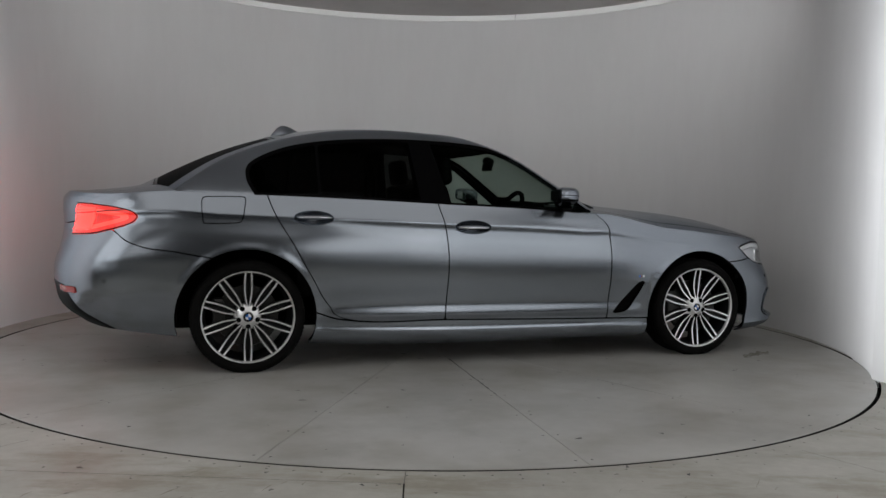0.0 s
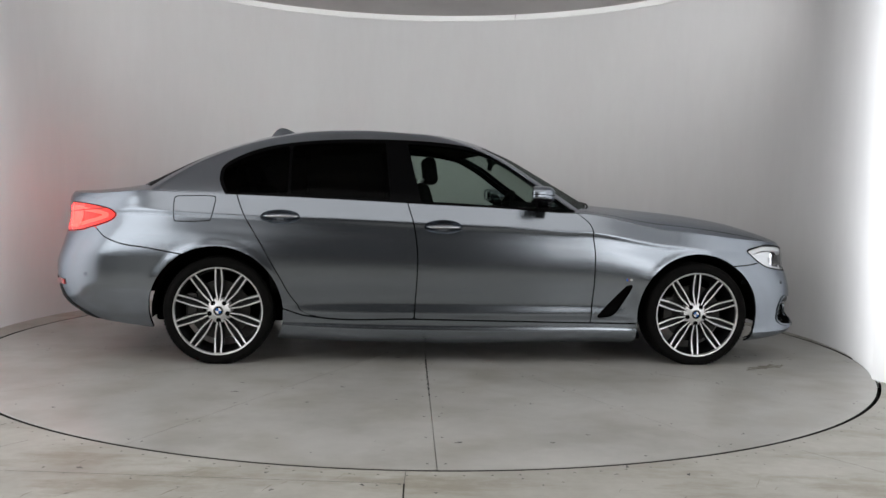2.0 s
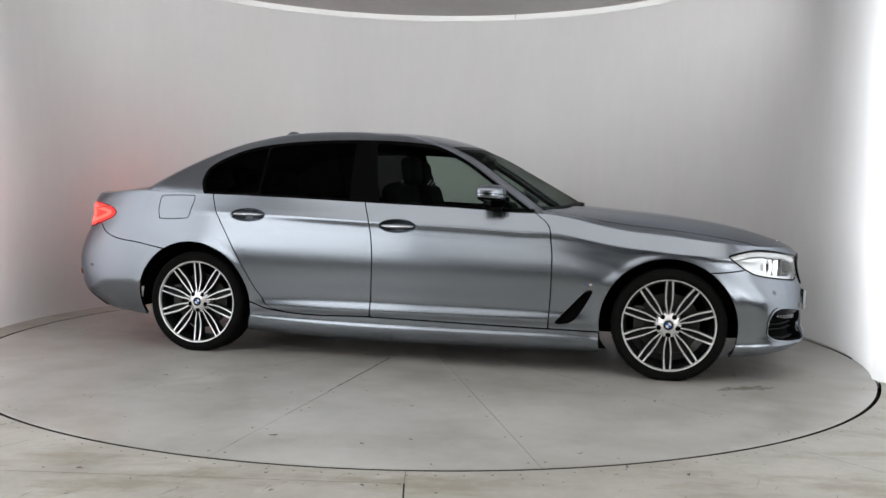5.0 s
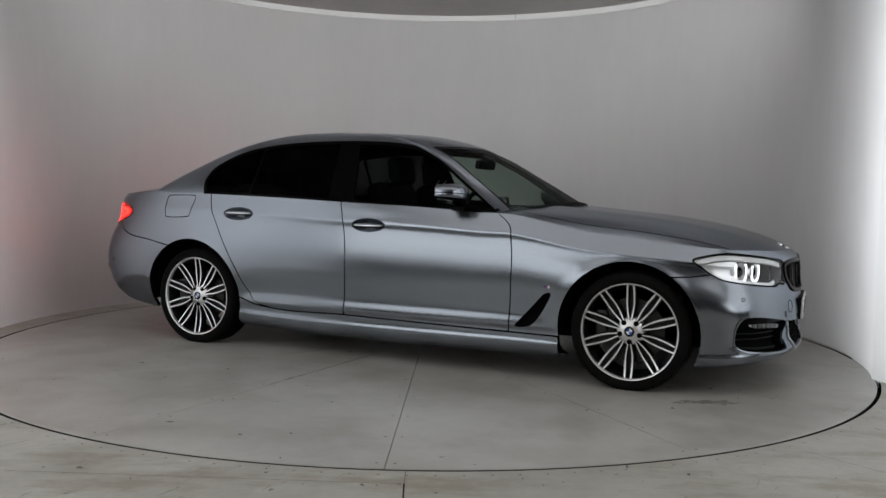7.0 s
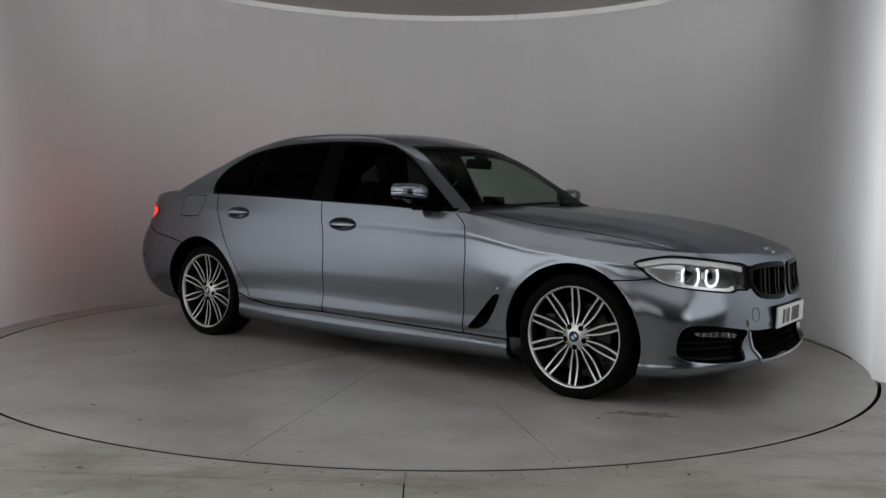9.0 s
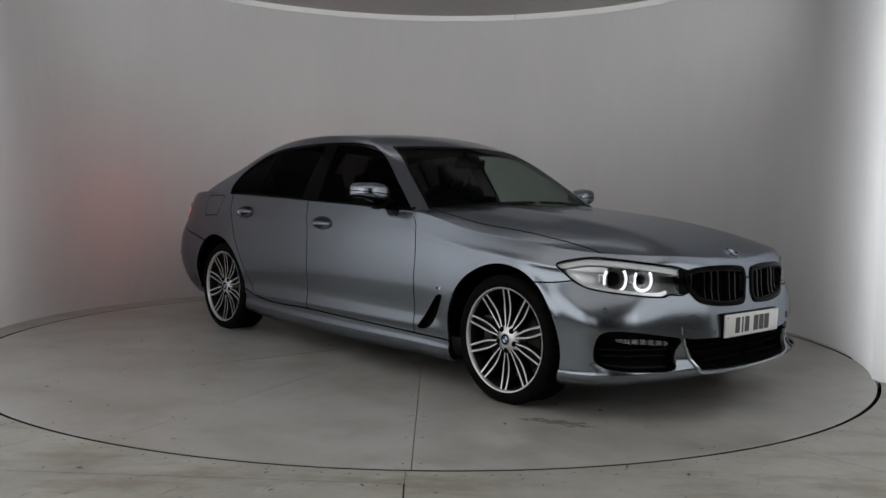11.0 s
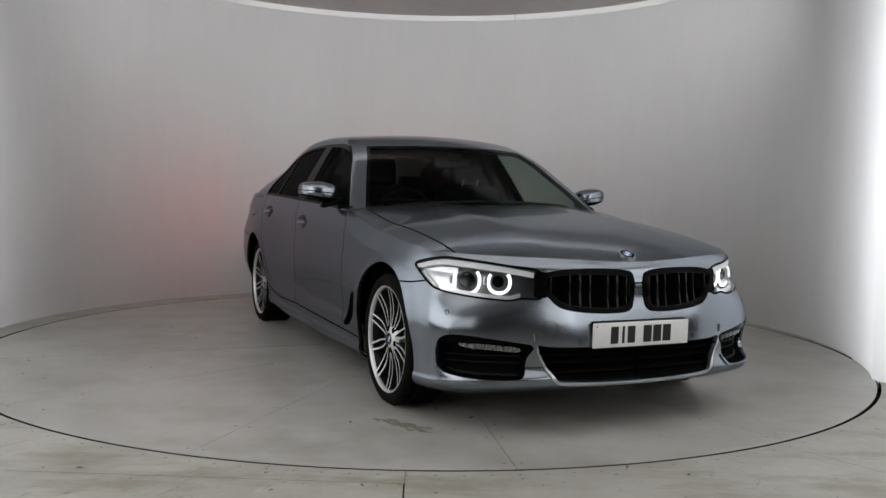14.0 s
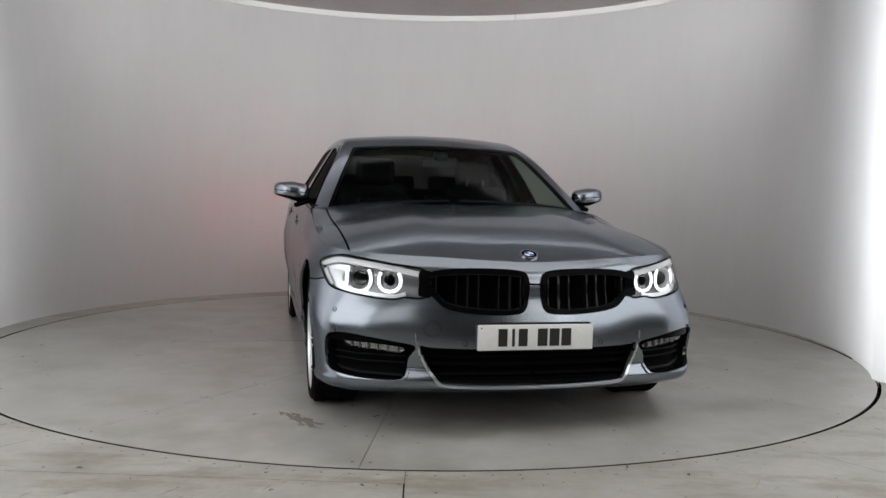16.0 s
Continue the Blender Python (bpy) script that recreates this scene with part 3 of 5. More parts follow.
VENT = loop([(1.053, 0.500), (1.020, 0.506), (0.985, 0.475), (0.842, 0.318), (0.838, 0.305), (0.87, 0.302), (0.935, 0.318), (0.985, 0.375)], 3)
GAP = 0.0036


def arch(x, y, z, s, h):
    """Positive outside both wheel openings."""
    rf = np.hypot(x - AXLE_F + 0.008, z - 0.320) - 0.388
    rr = np.hypot(x - AXLE_R + 0.010, z - 0.320) - 0.398
    d = np.minimum(rf, rr)
    return np.where(np.abs(y) > 0.55, d, 1.0)


def lower(x, y, z, s, h):
    """Positive within a part of the skin that no lamp, grille or flap takes."""
    d = np.minimum(arch(x, y, z, s, h), -inside(HEADLAMP, s, h) - 0.003)
    for o in (KIDNEY, INTAKE, FOG):
        d = np.minimum(d, -inside(o, s, h))
    d = np.minimum(d, -np.minimum(inside(TAIL, x, z), np.abs(y) - 0.60) - 0.002)
    return d


car = tagged(new("car"), "metallic blue-grey four-door saloon car with lit lamps, standing on the turntable", "car")
OPEN = BODY.cut(lower)


def of(fun, base=OPEN):
    return base.cut(lambda x, y, z, s, h: fun(x, y, z) - GAP)


far = 9.0
sides = {
    "front_wing": of(lambda x, y, z: np.minimum(x - door_front(z), np.where(x > 1.45, z - bumper_front(x), np.minimum(z - sill_line(x), far)))),
    "front_bumper": of(lambda x, y, z: np.where(x > 1.45, bumper_front(x) - z, x - 1.45)),
    "front_door": of(lambda x, y, z: np.minimum(np.minimum(door_front(z) - x, x - door_mid(z)), z - sill_line(x))),
    "rear_door": of(lambda x, y, z: np.minimum(np.minimum(door_mid(z) - x, x - door_rear(z)), z - sill_line(x))),
    "rear_wing": of(lambda x, y, z: np.minimum(door_rear(z) - x, np.where(x < -1.5, z - bumper_rear(x), np.where(x > -1.2, z - sill_line(x), far)))),
    "rear_bumper": of(lambda x, y, z: np.where(x < -1.5, bumper_rear(x) - z, -1.5 - x)),
    "sill": of(lambda x, y, z: np.minimum(sill_line(x) - 0.002 - z, np.minimum(1.095 - x, x + 1.3))),
}
sides["front_wing"] = sides["front_wing"].cut(lambda x, y, z, s, h: -inside(VENT, x, z))
flap = sides["rear_wing"].cut(lambda x, y, z, s, h: inside(FLAP, x, z) - 0.0026)
sides["rear_wing"] = sides["rear_wing"].cut(lambda x, y, z, s, h: -inside(FLAP, x, z) - 0.0026)
HANDLES = {"rear_door": (-1.121, 0.897), "front_door": (-0.137, 0.852)}


def oval(at, x, z, a=0.118, b=0.043):
    return (1 - np.hypot((x - at[0]) / a, (z - at[1]) / b)) * b


for nm, at in HANDLES.items():
    dish = sides[nm].cut(lambda x, y, z, s, h: oval(at, x, z))
    sides[nm] = sides[nm].cut(lambda x, y, z, s, h: -oval(at, x, z))
    dish.p = dish.p + np.stack([0 * dish.p[:, 0], 0.036 * np.clip(oval(at, dish.p[:, 0], dish.p[:, 2]) / 0.043, 0, 1) ** 0.6, 0 * dish.p[:, 0]], 1)
    for d in (dish, mirrored(dish)):
        panel("handle_recess", d, PAINT, car, 0.002)
for nm in ("front_wing", "front_door", "rear_door", "rear_wing", "sill"):
    panel(nm, sides[nm], PAINT, car)
    panel(nm, mirrored(sides[nm]), PAINT, car)
panel("fuel_flap", flap, PAINT, car)
for nm in ("front_bumper", "rear_bumper"):
    panel(nm, joined(sides[nm], mirrored(sides[nm])), PAINT, car)


# bonnet, wing tops and boot lid: height sheets inside the shoulder line
def sheet(xs, ys, fun):
    X, Y = np.meshgrid(xs, ys, indexing="ij")
    P = np.stack([X, Y, fun(X, Y)], 2)
    return Skin.grid(P, np.stack([X, Y], 2))


def rim_nose(x, y, z=0, s=0, h=0):
    f = np.clip((x - X0F) / (2.258 - X0F), 0, 1)
    return np.minimum(0.880 * np.sqrt(np.clip(1 - f ** NF, 0, 1)) - np.abs(y), 3 * (2.258 - x))


def rim_tail(x, y, z=0, s=0, h=0):
    f = np.clip((x - X0R) / (-2.53 - X0R), 0, 1)
    return np.minimum(0.880 * np.sqrt(np.clip(1 - f ** NR, 0, 1)) - np.abs(y), 3 * (x + 2.53))


front_top = sheet(np.linspace(0.55, 2.262, 180), np.linspace(-0.9, 0.9, 181), top_hood).cut(rim_nose)
bonnet = front_top.cut(lambda x, y, z, s, h: np.minimum(hood_edge(x) - np.abs(y), x - 0.80 + 0.10 * (np.abs(y) / 0.7) ** 2 - 0.10 * (1 - (np.abs(y) / 0.74) ** 2)) - 0.006)
panel("bonnet", bonnet, PAINT, car, 0.02)
for sgn in (-1, 1):
    top = front_top.cut(lambda x, y, z, s, h: np.minimum(y * sgn - hood_edge(x), x - 0.60) - GAP)
    panel("wing_top", top, PAINT, car, 0.012)
cowl = front_top.cut(lambda x, y, z, s, h: np.minimum(hood_edge(x) - np.abs(y), 0.92 - x)).pushed(-0.025)
panel("cowl_panel", cowl, BLACK_PLASTIC, car)
rear_top = sheet(np.linspace(-2.535, -1.55, 90), np.linspace(-0.9, 0.9, 151), shoulder).cut(rim_tail)

# ---- cabin shell: side glass planes below a roof sheet, with rounded pillars between ----
roof_line = curve([(1.02, 0.955), (0.97, 0.985), (0.59, 1.202), (0.37, 1.320), (0.17, 1.397), (-0.02, 1.445), (-0.35, 1.471), (-0.7, 1.477), (-1.1, 1.450),
                   (-1.4, 1.388), (-1.7, 1.280), (-1.95, 1.160), (-2.12, 1.070), (-2.2, 1.04)])


def roof(x, y):
    k = -0.22 + 0.51 * smooth(-1.3, 0.1, x)
    return roof_line(x + k * y * y) - 0.032 * (np.abs(y) / 0.6) ** 2


def belt_y(x):
    f = np.clip((x - X0F) / (2.258 - X0F), 0, 1)
    g = np.clip((x - X0R) / (-2.53 - X0R), 0, 1)
    return 0.880 * np.sqrt(np.clip(1 - f ** NF - g ** NR, 0, 1))


def glass_y(x, z):
    """Half-width of the cabin's side at a height."""
    d = z - belt_line(x)
    inset = 0.10 * smooth(-0.9, -1.9, x)
    return belt_y(x) - 0.012 - 0.50 * d - 0.22 * d * d - inset * smooth(0.0, 0.25, d)


def cabin_shell():
    xs = np.linspace(-2.12, 0.96, 230)
    a, b, c = 40, 9, 34
    P = np.zeros((len(xs), a + b + c, 3))
    for i, x in enumerate(xs):
        zb = float(shoulder(x, 0.87)) - 0.03
        lo, hi = zb - 0.02, 1.5
        for _ in range(40):
            z = (lo + hi) / 2
            if float(roof(x, glass_y(x, z))) > z:
                lo = z
            else:
                hi = z
        zc = max(lo, zb + 0.002)
        yc = float(glass_y(x, zc))
        r = 0.034
        z1 = max(zb + 0.001, zc - r)
        y2 = yc - r
        zs = np.linspace(zb, z1, a)
        side = np.stack([glass_y(x, zs), zs], 1)
        ys = np.linspace(y2, 0, c)
        topp = np.stack([ys, np.maximum(roof(x, ys), 0.0)], 1)
        s = np.linspace(0, 1, b + 2)[1:-1, None]
        bend = (1 - s) ** 2 * side[-1] + 2 * s * (1 - s) * np.array([yc, zc]) + s ** 2 * topp[0]
        sec = np.vstack([side, bend, topp])
        P[i] = np.stack([np.full(len(sec), x), -sec[:, 0], sec[:, 1]], 1)
    Q = np.zeros(P.shape[:2] + (2,))
    Q[:, :, 0] = np.arange(a + b + c)[None, :]
    return Skin.grid(P, Q), a, b


SHELL, NA, NB = cabin_shell()
DLO = loop([(-1.50, 1.13), (-1.478, 1.21), (-1.343, 1.287), (-1.159, 1.341), (-0.867, 1.378), (-0.504, 1.392), (-0.144, 1.381), (0.106, 1.343),
            (0.321, 1.268), (0.501, 1.155), (0.62, 1.060), (0.70, 0.975), (0.73, 0.90), (0.3, 0.90), (-0.5, 0.93), (-1.0, 0.95), (-1.3, 0.96), (-1.42, 0.99), (-1.475, 1.06)], 5)
open_deck = rear_top.cut(lambda x, y, z, s, h: np.maximum(np.abs(y) - glass_y(x, z), z - roof(x, y)) + 0.03)
panel("boot_lid", open_deck.cut(lambda x, y, z, s, h: np.minimum(0.66 - np.abs(y), -1.75 - x)), PAINT, car, 0.02)
for sgn in (-1, 1):
    panel("rear_deck_side", open_deck.cut(lambda x, y, z, s, h: y * sgn - 0.66 - GAP), PAINT, car)


def windscreen(x, y, z):
    """Positive inside the windscreen's opening."""
    edge = np.minimum(glass_y(x, z) - 0.082 - np.abs(y), 9)
    head = x - (0.238 - 0.37 * y * y)
    return np.minimum(np.minimum(edge, head), 9)


def backlight(x, y, z):
    edge = glass_y(x, z) - 0.11 - np.abs(y)
    return np.minimum(edge, np.minimum(-1.33 + 0.1 * y * y - x, x + 2.02))


def pillars(x, y, z, s, h):
    on_top = s > NA + 4
    d = -inside(DLO, x, z)
    d = np.where(on_top, 1.0, d)
    w = np.maximum(windscreen(x, y, z), backlight(x, y, z))
    return np.where(on_top & (s > NA + 4), np.minimum(d, -w), d)


shell_right = SHELL.cut(pillars)
whole = joined(shell_right, mirrored(shell_right)).cut(lambda x, y, z, s, h: z - np.where(x > 0.5, top_hood(x, y) - 0.012, np.where(x < -1.5, shoulder(x, y) - 0.012, shoulder(x, 0.87) - 0.01)))
panel("roof", whole, PAINT, car, 0.018)

rear_quarter = lambda x, z: np.minimum(np.minimum(-1.085 - x, z - 1.036), inside(DLO, x, z) - 0.022)
rear_pane = lambda x, z: np.minimum(np.minimum(np.minimum(x + 1.068, -0.492 - x + 0.085 * (1.37 - z)), z - belt_line(x) - 0.014), inside(DLO, x, z) - 0.022)
front_pane = lambda x, z: np.minimum(np.minimum(x + 0.349 - 0.22 * (1.35 - z), 0.66 - x), np.minimum(z - belt_line(x) - 0.012, inside(DLO, x, z) - 0.024))
panes = (("quarter_window", rear_quarter, PRIVACY_GLASS), ("rear_window", rear_pane, PRIVACY_GLASS), ("front_window", front_pane, CLEAR_GLASS))
glass_zone = SHELL.cut(lambda x, y, z, s, h: np.minimum(NA + 4 - s, z - shoulder(x, 0.87) + 0.004))
frame_skin = glass_zone.cut(lambda x, y, z, s, h: inside(DLO, x, z) - 0.001)
for nm, fun, mat in panes:
    pane = frame_skin.cut(lambda x, y, z, s, h: fun(x, z)).pushed(-0.004)
    frame_skin = frame_skin.cut(lambda x, y, z, s, h: -fun(x, z))
    for p in (pane, mirrored(pane)):
        panel(nm, p, mat, car, 0.004)
for p in (frame_skin, mirrored(frame_skin)):
    panel("window_frame", p.pushed(0.0015), BLACK_GLOSS, car, 0.02, "gloss black window surround")

for nm, fun, mat in (("windscreen", windscreen, SCREEN_GLASS), ("rear_screen", backlight, PRIVACY_GLASS)):
    g = SHELL.cut(lambda x, y, z, s, h: np.where(s > NA + 2, fun(x, y, z) + 0.006, -1))
    g = g.cut(lambda x, y, z, s, h: np.where(x > 0, z - top_hood(x, y) + 0.02, z - top_deck(x, y) + 0.02))
    g = joined(g, mirrored(g)).pushed(-0.006)
    panel(nm, g, mat, car, 0.005)
    rimmed = g.cut(lambda x, y, z, s, h: np.minimum(0.024 - fun(x, y, z), 9)).pushed(0.002)
    panel("screen_seal", rimmed, BLACK_GLOSS, car, 0.006)


# ---- dark structure behind the skin: lining, wheel housings, floor pan ----
lining = BODY.cut(arch)
for o in (HEADLAMP, KIDNEY, INTAKE, FOG):
    lining = lining.cut(lambda x, y, z, s, h: -inside(o, s, h))
lining = lining.cut(lambda x, y, z, s, h: np.minimum(-np.minimum(inside(TAIL, x, z), np.abs(y) - 0.60), -np.maximum(*[oval(a, x, z) for a in HANDLES.values()]) - 0.004))
lining = lining.cut(lambda x, y, z, s, h: np.minimum(-inside(VENT, x, z), far)).pushed(-0.020)
panel("inner_lining", lining, UNDER, car, 0.004)
panel("inner_lining", mirrored(lining), UNDER, car, 0.004)
headliner = whole.pushed(-0.026)
panel("headliner", headliner, CABIN, car, 0.004)


def box_bm(sx, sy, sz, m=None, bevel=0.0, seg=2):
    bm = bmesh.new()
    bmesh.ops.create_cube(bm, size=1.0, matrix=(m or Matrix()) @ Matrix.Diagonal((sx, sy, sz, 1)))
    if bevel:
        bmesh.ops.bevel(bm, geom=bm.edges[:], offset=bevel, segments=seg, affect="EDGES", profile=0.5)
    return bm


part("floor_pan", box_bm(3.8, 1.40, 0.10, pose(0.0, 0, 0.285), 0.02), UNDER, car)
part("engine_bay", box_bm(1.15, 1.06, 0.42, pose(1.45, 0, 0.45), 0.03), UNDER, car)
part("boot_floor", box_bm(0.80, 1.06, 0.45, pose(-1.85, 0, 0.62), 0.03), UNDER, car)


def housing(ax, sgn):
    """Half-round wheel housing of dark felt."""
    verts, faces = [], []
    n = 28
    for k in range(n + 1):
        a = radians(-6 + 192 * k / n)
        for r, y in ((0.392, 0.92), (0.405, 0.60), (0.10, 0.58)):
            verts.append((ax + r * math.cos(a), sgn * y, 0.32 + r * math.sin(a)))
    for k in range(n):
        for s in range(2):
            i = 3 * k + s
            faces.append((i, i + 3, i + 4, i + 1))
    v = [(x, y if abs(y) < 0.9 else sgn * 0.895, z) for x, y, z in verts]
    return mesh_object("wheel_housing", v, faces, UNDER, car, smooth=60)


for ax in (AXLE_F, AXLE_R):
    for sgn in (-1, 1):
        housing(ax, sgn)


# ---- wheels ----
def revolve(profile, n=96, axis_y=True):
    """Spins (radius, depth) points round the y axis."""
    verts, faces = [], []
    m = len(profile)
    for k in range(n):
        a = 2 * math.pi * k / n
        for r, y in profile:
            verts.append((r * math.cos(a), y, r * math.sin(a)))
    for k in range(n):
        for s in range(m - 1):
            i, j = k * m + s, ((k + 1) % n) * m + s
            faces.append((i, i + 1, j + 1, j))
    return verts, faces


# half the distance between the two bars of a pair, from hub to rim
SPREAD = curve([(0, 0.0065), (0.1, 0.0095), (0.3, 0.0165), (0.5, 0.0195), (0.75, 0.0190), (1, 0.0165)])


def spoke_pair():
    """Two slim flat-faced bars that spread from the hub to the rim, bowed a little."""
    bm = bmesh.new()
    for sgn in (-1, 1):
        rows = []
        for k in range(13):
            u = k / 12
            r = 0.062 + 0.196 * u
            off = sgn * float(SPREAD(u))
            half = 0.0056 + 0.0012 * u
            y = -0.086 - 0.014 * u + 0.012 * math.sin(math.pi * u)
            rows.append([bm.verts.new((off + s * w, y + d, r)) for s, w, d in
                         ((-1, half + 0.004, 0.03), (-1, half, 0.003), (-1, half - 0.0016, 0), (1, half - 0.0016, 0), (1, half, 0.003), (1, half + 0.004, 0.03))])
        for a, b in zip(rows, rows[1:]):
            for s in range(5):
                bm.faces.new((a[s], a[s + 1], b[s + 1], b[s]))
        bm.faces.new(rows[0][::-1])
        bm.faces.new(rows[-1])
    bmesh.ops.recalc_face_normals(bm, faces=bm.faces[:])
    return bm


def emblem_parts(parent, m, r, depth=0.004):
    """A round badge: dark ring, silver edge, blue and white quarters."""
    def fan(r0, r1, a0, a1, z, n=10):
        v, f = [], []
        for k in range(n + 1):
            a = radians(a0 + (a1 - a0) * k / n)
            for q, zz in ((r0, z), (r1, z), (r1, z - depth)):
                v.append(m @ Vector((q * math.cos(a), q * math.sin(a), zz)))
        for k in range(n):
            i = 3 * k
            f += [(i, i + 1, i + 4, i + 3), (i + 1, i + 2, i + 5, i + 4)]
        return v, f
    mesh_object("badge_rim", *fan(0.86 * r, r, 0, 360, depth, 40), CHROME, parent, smooth=40)
    mesh_object("badge_ring", *fan(0.56 * r, 0.86 * r, 0, 360, depth * 0.9, 40), BLACK_GLOSS, parent, smooth=40)
    for q in range(4):
        mesh_object("badge_quarter", *fan(0.0, 0.56 * r, 90 * q, 90 * q + 90, depth * 0.8), EMBLEM_BLUE if q % 2 else EMBLEM_WHITE, parent)


def make_wheel():
    barrel = mesh_object("wheel", *revolve([(0.256, -0.095), (0.250, -0.085), (0.246, -0.05), (0.236, 0.0), (0.238, 0.09), (0.254, 0.10)]), WHEEL_DARK, car, "dark grey alloy wheel with machined twin spokes", 40)
    side = [(0.2545, -0.098), (0.262, -0.106), (0.270, -0.113), (0.287, -0.118), (0.302, -0.117), (0.314, -0.111), (0.321, -0.102), (0.3255, -0.090)]
    tread = []
    for y in (-0.062, -0.022, 0.022, 0.062):
        tread += [(0.327, y - 0.005), (0.319, y - 0.0045), (0.319, y + 0.0045), (0.327, y + 0.005)]
    mesh_object("tyre", *revolve(side + tread + [(r, -y) for r, y in side[::-1]], 120), RUBBER, barrel, "black low-profile tyre", 35)
    # shoulder blocks of the tread
    bm = bmesh.new()
    for k in range(90):
        a = 2 * math.pi * k / 90
        for sy in (-1, 1):
            m = pose(0, 0, 0, 0, math.degrees(a), 0) @ pose(0.3228, sy * 0.083, 0, 0, sy * 30, 0)
            bmesh.ops.create_cube(bm, size=1, matrix=m @ Matrix.Diagonal((0.008, 0.028, 0.0165, 1)))
    ob = part("tread_block", bm, RUBBER, barrel)
    tagged(ob, kind="stuff")
    mesh_object("rim_lip", *revolve([(0.254, -0.090), (0.2565, -0.106), (0.260, -0.1105), (0.2655, -0.112), (0.2675, -0.1085), (0.2675, -0.095)], 120), ALLOY, barrel, "machined silver rim edge", 30)
    bm = spoke_pair()
    first = part("spoke", bm, ALLOY, barrel, "machined silver twin spoke")
    first.data.materials.append(WHEEL_DARK)
    for f in first.data.polygons:
        f.material_index = 0 if abs(f.normal.y) > 0.75 else 1
    first.matrix_basis = pose(0, 0, 0, 0, 0, 0)
    for k in range(1, 10):
        o = new("spoke", first.data)
        o.parent = barrel
        o.matrix_basis = pose(0, 0, 0, 0, 36 * k, 0)
        o["label"] = "machined silver twin spoke"
    # dark webs low between the bars of each pair
    bm = bmesh.new()
    for k in range(10):
        m = pose(0, 0, 0, 0, 36 * k, 0)
        vs = [bm.verts.new(m @ Vector(c)) for c in ((-0.012, -0.056, 0.05), (0.012, -0.056, 0.05), (0.017, -0.060, 0.245), (-0.017, -0.060, 0.245))]
        bm.faces.new(vs)
        vb = [bm.verts.new(m @ Vector(c)) for c in ((-0.012, -0.02, 0.05), (0.012, -0.02, 0.05), (0.024, -0.03, 0.245), (-0.024, -0.03, 0.245))]
        for s in range(4):
            bm.faces.new((vs[s], vs[s - 1], vb[s - 1], vb[s]))
    part("spoke_backing", bm, WHEEL_DARK, barrel)
    mesh_object("hub", *revolve([(0.001, -0.092), (0.034, -0.092), (0.040, -0.089), (0.060, -0.083), (0.074, -0.070), (0.078, -0.02)], 60), ALLOY, barrel, "", 35)
    for k in range(5):
        a = radians(72 * k + 54)
        v, f = revolve([(0.0005, -0.0885), (0.0135, -0.0885), (0.0145, -0.086), (0.0145, -0.07)], 16)
        mesh_object("bolt_hole", [(x + 0.056 * math.cos(a), y, z + 0.056 * math.sin(a)) for x, y, z in v], f, UNDER, barrel)
    emblem_parts(barrel, Matrix.Translation((0, -0.092, 0)) @ pose(0, 0, 0, 90, 0, 0), 0.031, 0.003)
    mesh_object("brake_disc", *revolve([(0.06, -0.02), (0.09, -0.022), (0.10, -0.030), (0.178, -0.030), (0.180, -0.012), (0.10, -0.010)], 60), DISC, barrel, "steel brake disc", 30)
    bm = bmesh.new()
    for k in range(40):
        a = 9 * k
        bmesh.ops.create_cone(bm, cap_ends=True, segments=8, radius1=0.003, radius2=0.003, depth=0.002,
                              matrix=pose(0, 0, 0, 0, a, 0) @ pose(0.12 + 0.02 * (k % 3), -0.0305, 0, 90, 0, 0))
    tagged(part("disc_hole", bm, UNDER, barrel), kind="stuff")
    bm = box_bm(0.07, 0.06, 0.17, pose(-0.165, -0.022, 0.02), 0.015)
    part("brake_caliper", bm, DISC, barrel, "grey brake caliper")
    return barrel


wheel = make_wheel()
wheel.matrix_basis = pose(AXLE_F, -0.800, HUB_Z)
copy_thing(wheel, pose(AXLE_R, -0.800, HUB_Z))
copy_thing(wheel, pose(AXLE_F, 0.800, HUB_Z, 0, 0, 180))
copy_thing(wheel, pose(AXLE_R, 0.800, HUB_Z, 0, 0, 180))


# ---- places on the skin ----
def spot(x=None, z=None, y=None):
    """Point and outward normal on the right side at (x, z), or on the nose at half-width y."""
    if y is None:
        d = np.hypot(BODY.p[:, 0] - x, BODY.p[:, 2] - z) + 10 * (np.abs(BODY.p[:, 1]) < 0.3)
    else:
        d = np.hypot(BODY.q[:, 0] - along(y), BODY.p[:, 2] - z)
    i = int(np.argmin(d))
    return Vector(BODY.p[i]), Vector(BODY_N[i])


BODY_N = BODY.normals()


def facing(p, n, lift=0.0, up=(0, 0, 1)):
    """A pose at p whose z looks along n and whose y is as upright as can be."""
    n = n.normalized()
    x = Vector(up).cross(n).normalized()
    y = n.cross(x)
    m = Matrix((x, y, n)).transposed().to_4x4()
    m.translation = p + n * lift
    return m


def flip(m):
    """The mirror pose on the left side (for shapes alike both ways)."""
    p, n, u = m.translation, m.col[2].to_3d(), m.col[1].to_3d()
    return facing(Vector((p.x, -p.y, p.z)), Vector((n.x, -n.y, n.z)), 0, Vector((u.x, -u.y, u.z)))


